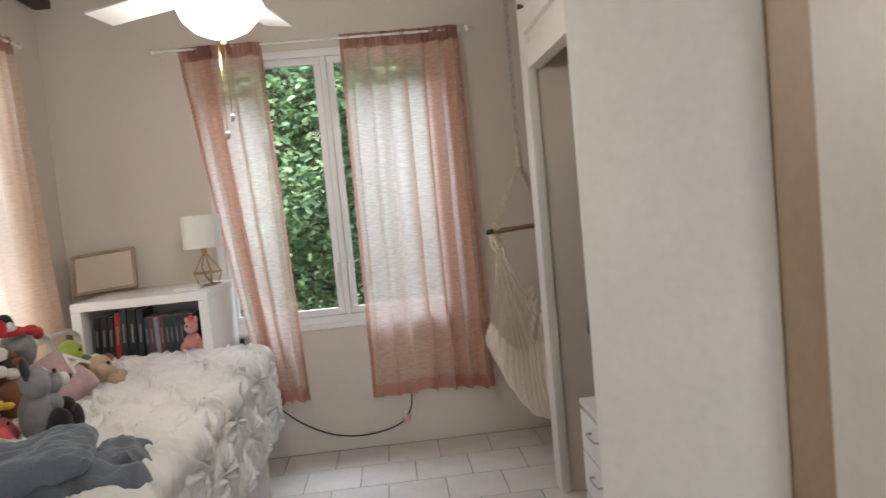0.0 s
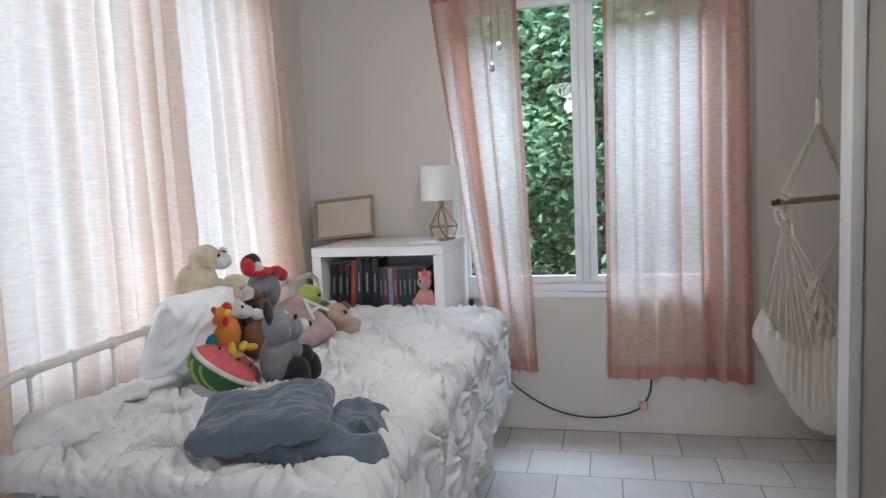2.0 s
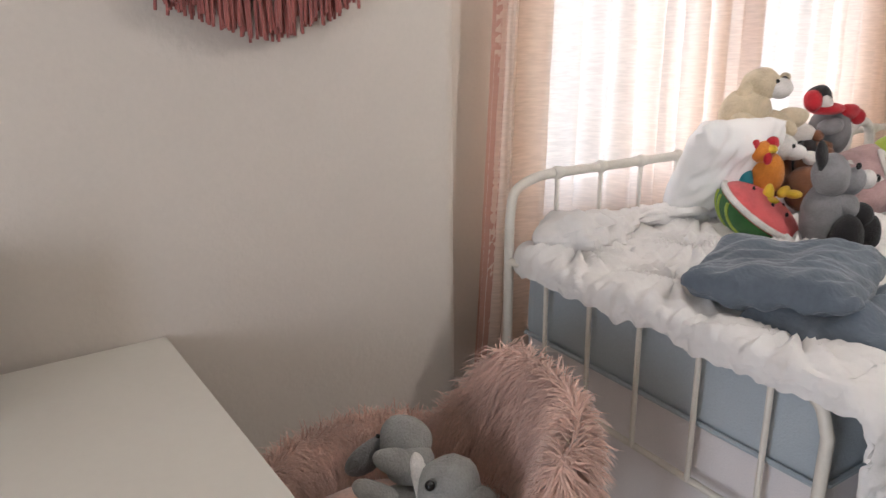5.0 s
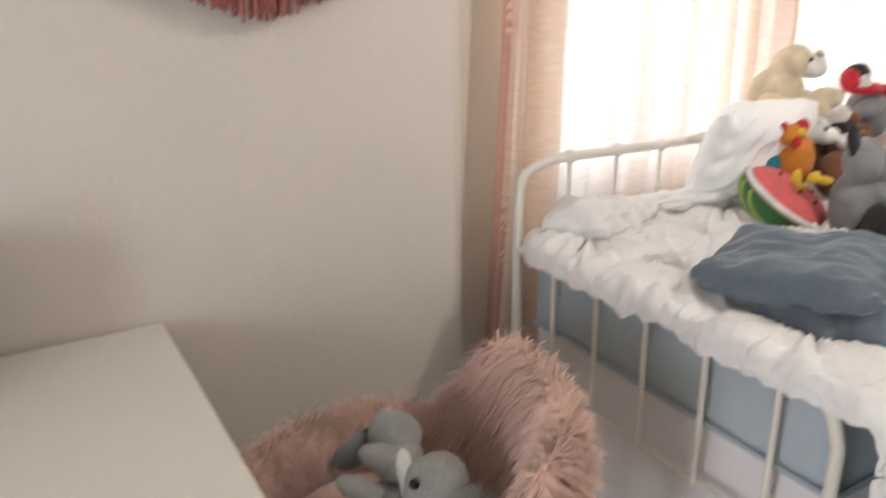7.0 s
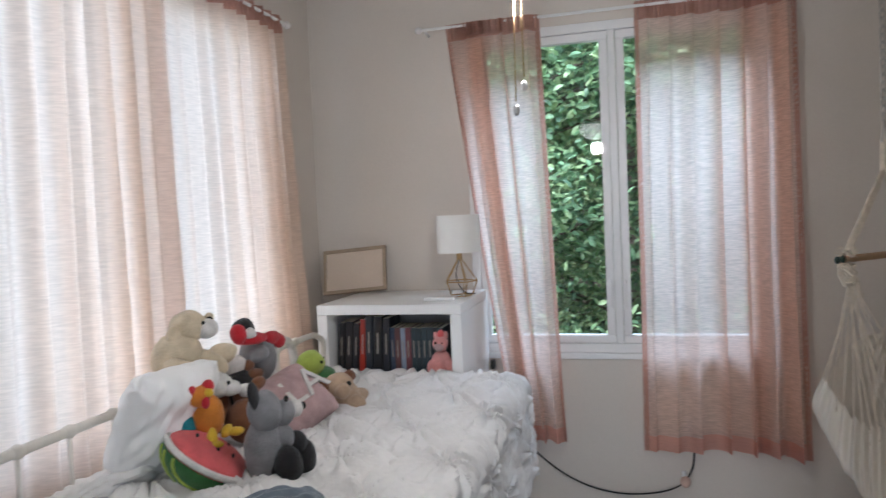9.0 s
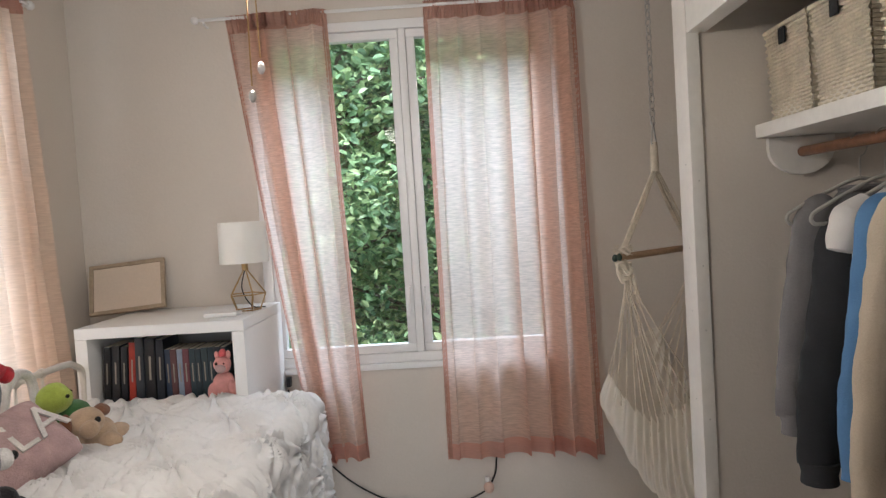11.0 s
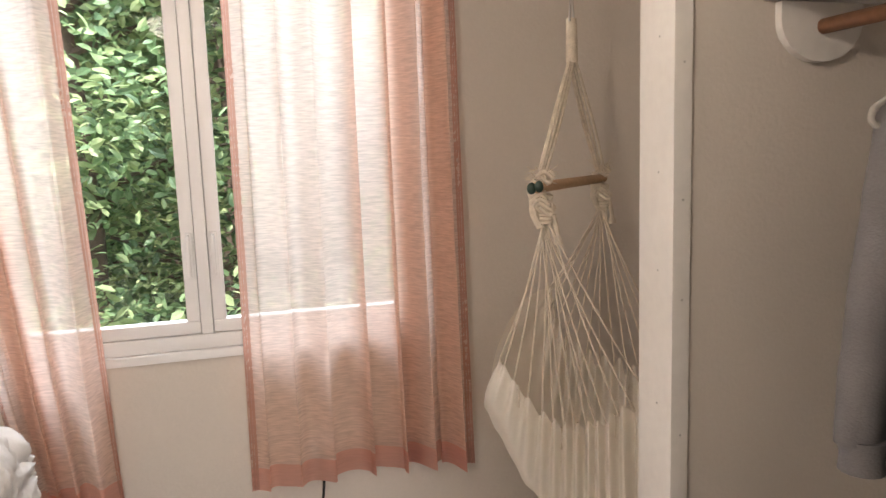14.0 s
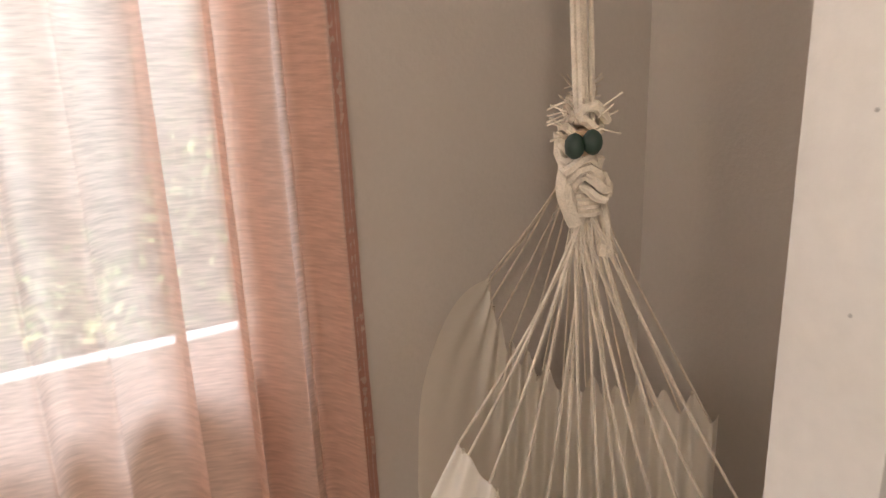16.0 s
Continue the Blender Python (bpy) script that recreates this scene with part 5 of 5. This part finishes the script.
du = thing("drawer_unit", (1.18, 2.9, 0), "white drawer unit with a grey side and metal handles", "drawer unit")
GREYL = mat("grey_laminate", (0.1, 0.1, 0.105), 0.5, 0.06, 4, 80, 0.05)
part("carcass", box((1.056, 2.695, 0.0), (1.31, 3.12, 0.575), 0.003), GREYL, du, "dark grey laminate body")
part("top", box((1.042, 2.685, 0.576), (1.315, 3.125, 0.6), 0.003), WHITE, du)
for z in (0.03, 0.21, 0.39):
    dr = part("drawer_front", box((1.04, 2.7, z), (1.055, 3.115, z + 0.17), 0.003), WHITE, du)
    part("handle", tube(sweep([(1.039, 2.85, z + 0.11), (1.018, 2.855, z + 0.11), (1.018, 2.955, z + 0.11), (1.039, 2.96, z + 0.11)], 5), 0.005, 8), STEEL, dr, "metal pull handle")

for z in (1.11, 1.33, 1.62, 0.8):
    part("nail_head", blob((CX - 0.0005, 3.62, z), (0.0015, 0.0028, 0.0028), sub=1), STEEL, jamb)
    part("nail_head", blob((CX + 0.024, CY1 - 0.0005, z - 0.06), (0.0028, 0.0015, 0.0028), sub=1), STEEL, jamb)

# ---- wall hanging ----
wh = thing("wall_hanging", (-1.41, 1.355, 1.77), "dusty rose yarn tassel hanging on a wooden rod", "wall hanging")
part("rod", tube([(-1.405, 1.115, 1.772), (-1.405, 1.6, 1.772)], 0.011, 12), WOOD, wh)
part("hanging_cord", tube([(-1.41, 1.15, 1.775), (-1.436, 1.355, 1.99), (-1.41, 1.56, 1.775)], 0.003, 6), CORD, wh)
rw = random.Random(21)
yb = bmesh.new()
for k in range(210):
    f = k / 209
    yy = 1.148 + 0.408 * f + rw.uniform(-0.004, 0.004)
    end = 1.435 - 0.07 * (1 - abs(2 * f - 1)) + rw.uniform(-0.02, 0.014)
    xo = -1.392 + rw.uniform(-0.02, 0.022)
    pts = sweep([(-1.4 + (xo + 1.4) * 0.4, yy, 1.778), (xo, yy + rw.uniform(-0.004, 0.004), 1.7), (xo + rw.uniform(-0.006, 0.006), yy + rw.uniform(-0.009, 0.009), 1.58), (xo + rw.uniform(-0.008, 0.008), yy + rw.uniform(-0.012, 0.012), end)], 4)
    tube(pts, [0.0035 + 0.0006 * rw.random() for _ in pts], 5, yb)
part("yarn_fringe", yb, YARN, wh, "thick fringe of rose yarn", kind="stuff")

# ---- desk, chair ----
dk = thing("desk", (-1.05, 0.5, 0), "white laminate desk against the wall", "desk")
part("desktop", box((-1.437, -0.25, 0.705), (-0.66, 1.09, 0.742), 0.003, m=Matrix.Translation((-1.437, 1.09, 0)) @ pose(0, 0, 0, 0, 0, 2.8) @ Matrix.Translation((1.437 + 0.0, -1.09, 0))), DESK, dk)
for y in (-0.22, 1.05):
    part("side_panel", box((-1.43, y, 0), (-0.7, y + 0.03, 0.704), 0.002), DESK, dk)
part("rear_panel", box((-1.43, -0.185, 0.35), (-1.412, 1.045, 0.704), 0.002), DESK, dk)
bn = thing("binder", (-1.3, 0.72, 0.742), "grey ring binder standing on the desk", "binder")
part("cover", box((-1.42, 0.70, 0.743), (-1.2, 0.74, 1.0), 0.004), mat("binder_grey", (0.2, 0.2, 0.21), 0.6), bn)
for k in range(16):
    part("ring", tube([(-1.19 + 0.006 * math.cos(q * 0.7), 0.72, 0.76 + 0.0145 * k + 0.006 * math.sin(q * 0.7)) for q in range(10)], 0.0015, 4), STEEL, bn)

FC = Vector((-0.87, 1.37, 0))
fc = thing("fur_chair", (FC.x, FC.y, 0), "pink faux-fur tub chair with a shaggy pile", "chair")


def tub(u, v):
    a = math.radians(-35 + 275 * u)
    k = min(1.0, max(0.0, (a - 0.0) / 0.4)) * min(1.0, max(0.0, (2.45 - a) / 0.7))
    lift = 0.555 + 0.215 * k * k * (3 - 2 * k)
    r = 0.255 + 0.035 * math.sin(math.pi * v)
    q = v * 2 * math.pi
    rr = r + 0.045 * math.cos(q)
    zz = 0.43 + (lift - 0.43) * (0.5 + 0.5 * math.sin(q)) + 0.0
    return FC + Vector((rr * math.cos(a) * 1.1, rr * math.sin(a), zz))


part("shell", grid(60, 22, tub), FUR, fc)
part("seat", blob(FC + Vector((0, -0.02, 0.43)), (0.25, 0.24, 0.07), rough=0.006), FUR, fc)
for k in range(4):
    a = math.radians(45 + 90 * k)
    part("leg", tube([FC + Vector((0.17 * math.cos(a), 0.17 * math.sin(a), 0.4)), FC + Vector((0.23 * math.cos(a), 0.23 * math.sin(a), 0.0))], [0.012, 0.008], 8), GOLD, fc)
rf = random.Random(31)
hv, hf = [], []
for k in range(26000):
    u, v = rf.random(), rf.uniform(-0.02, 0.78)
    p = tub(u, v)
    n = ((tub(min(1, u + 0.01), v) - tub(max(0, u - 0.01), v)).cross(tub(u, v + 0.01) - tub(u, v - 0.01))).normalized()
    c = FC + Vector((0.28 * math.cos(math.radians(-35 + 275 * u)), 0.255 * math.sin(math.radians(-35 + 275 * u)), p.z - 0.03))
    if n.dot(p - c) < 0:
        n = -n
    cl = noise.noise(p * 22)
    g = (n * 0.55 + Vector((0.35 * cl, 0.35 * noise.noise(p * 19 + Vector((5, 5, 5))), -0.55)) + Vector((rf.gauss(0, 0.16), rf.gauss(0, 0.16), rf.gauss(0, 0.16)))).normalized()
    ln = rf.uniform(0.03, 0.06)
    t = g.cross(n).normalized() * rf.uniform(0.0009, 0.0016) if g.cross(n).length > 1e-3 else Vector((0.001, 0, 0))
    i = len(hv)
    p = p - FC
    mid = p + g * ln * 0.55 + n * 0.004
    hv += [p - t, p + t, mid + t * 0.8, mid - t * 0.8, p + g * ln - Vector((0, 0, 0.008))]
    hf += [(i, i + 1, i + 2, i + 3), (i + 3, i + 2, i + 4)]
me = bpy.data.meshes.new("fur")
me.from_pydata(hv, [], hf)
me.materials.append(FUR)
ob = tagged(new("fur", me), "long shaggy pink pile", kind="stuff")
ob.parent = fc
P_ASH = plush("ash_grey_plush", (0.2, 0.2, 0.2))
el = toy("plush_elephant", [("body", P_ELEPH, [((-0.85, 1.36, 0.52), (0.09, 0.09, 0.07))]),
                      ("head", P_ELEPH, [((-0.925, 1.4, 0.645), (0.05, 0.05, 0.046)), ((-0.895, 1.39, 0.62), (0.05, 0.046, 0.04))]),
                      ("ear", P_ASH, [((-0.962, 1.34, 0.612), (0.02, 0.055, 0.048), (10, 25, 15))]),
                      ("trunk", P_ELEPH, [((-0.885, 1.36, 0.635), (0.026, 0.05, 0.026), (-25, 0, -20)), ((-0.868, 1.31, 0.598), (0.022, 0.05, 0.022), (-40, 0, -15)), ((-0.85, 1.262, 0.552), (0.022, 0.038, 0.03))]),
                      ("ear", P_ELEPH, [((-0.815, 1.425, 0.595), (0.05, 0.06, 0.062), (0, -20, 0)), ((-0.775, 1.45, 0.56), (0.045, 0.05, 0.05))]),
                      ("ear_lining", P_WHITE, [((-0.845, 1.385, 0.612), (0.01, 0.018, 0.05), (0, -25, 0))]),
                      ("paw", P_ELEPH, [((-0.8, 1.345, 0.545), (0.042, 0.045, 0.04))]),
                      ("eye", EYE, [((-0.798, 1.375, 0.632), (0.006, 0.006, 0.006))]), ("eye", EYE, [((-0.945, 1.352, 0.66), (0.005, 0.005, 0.005))])],
    "pale grey plush elephant slumped in the chair", (-0.87, 1.34, 0.45))
el["group"] = "soft toys on the chair"

# ---- floor tiles ----
TS, GAP = 0.305, 0.006
TILES = bpy.data.meshes.new("tile")
bm = box((-TS / 2 + GAP / 2, -TS / 2 + GAP / 2, -0.006), (TS / 2 - GAP / 2, TS / 2 - GAP / 2, 0.0), 0.0015)
bm.to_mesh(TILES), bm.free()
TILES.materials.append(TILE)
far = bmesh.new()
row, y = 0, 4.25 + TS
while y > -1.6:
    x = -0.127 + (TS / 2 if row % 2 else 0) - TS * 8
    while x < 1.9:
        if -1.75 < x + TS / 2 < 1.8:
            if y > 1.6 and x + TS > -0.6:
                o = new("tile", TILES)
                o.parent = floor_bed
                o.location = (x + TS / 2, y - TS / 2, 0.0)
            else:
                box((x + GAP / 2, y - TS + GAP / 2, -0.006), (x + TS - GAP / 2, y - GAP / 2, 0.0), 0, far)
        x += TS
    row, y = row + 1, y - TS
tagged(part("tile_field", far, TILE, floor_bed, smooth=False), kind="stuff")
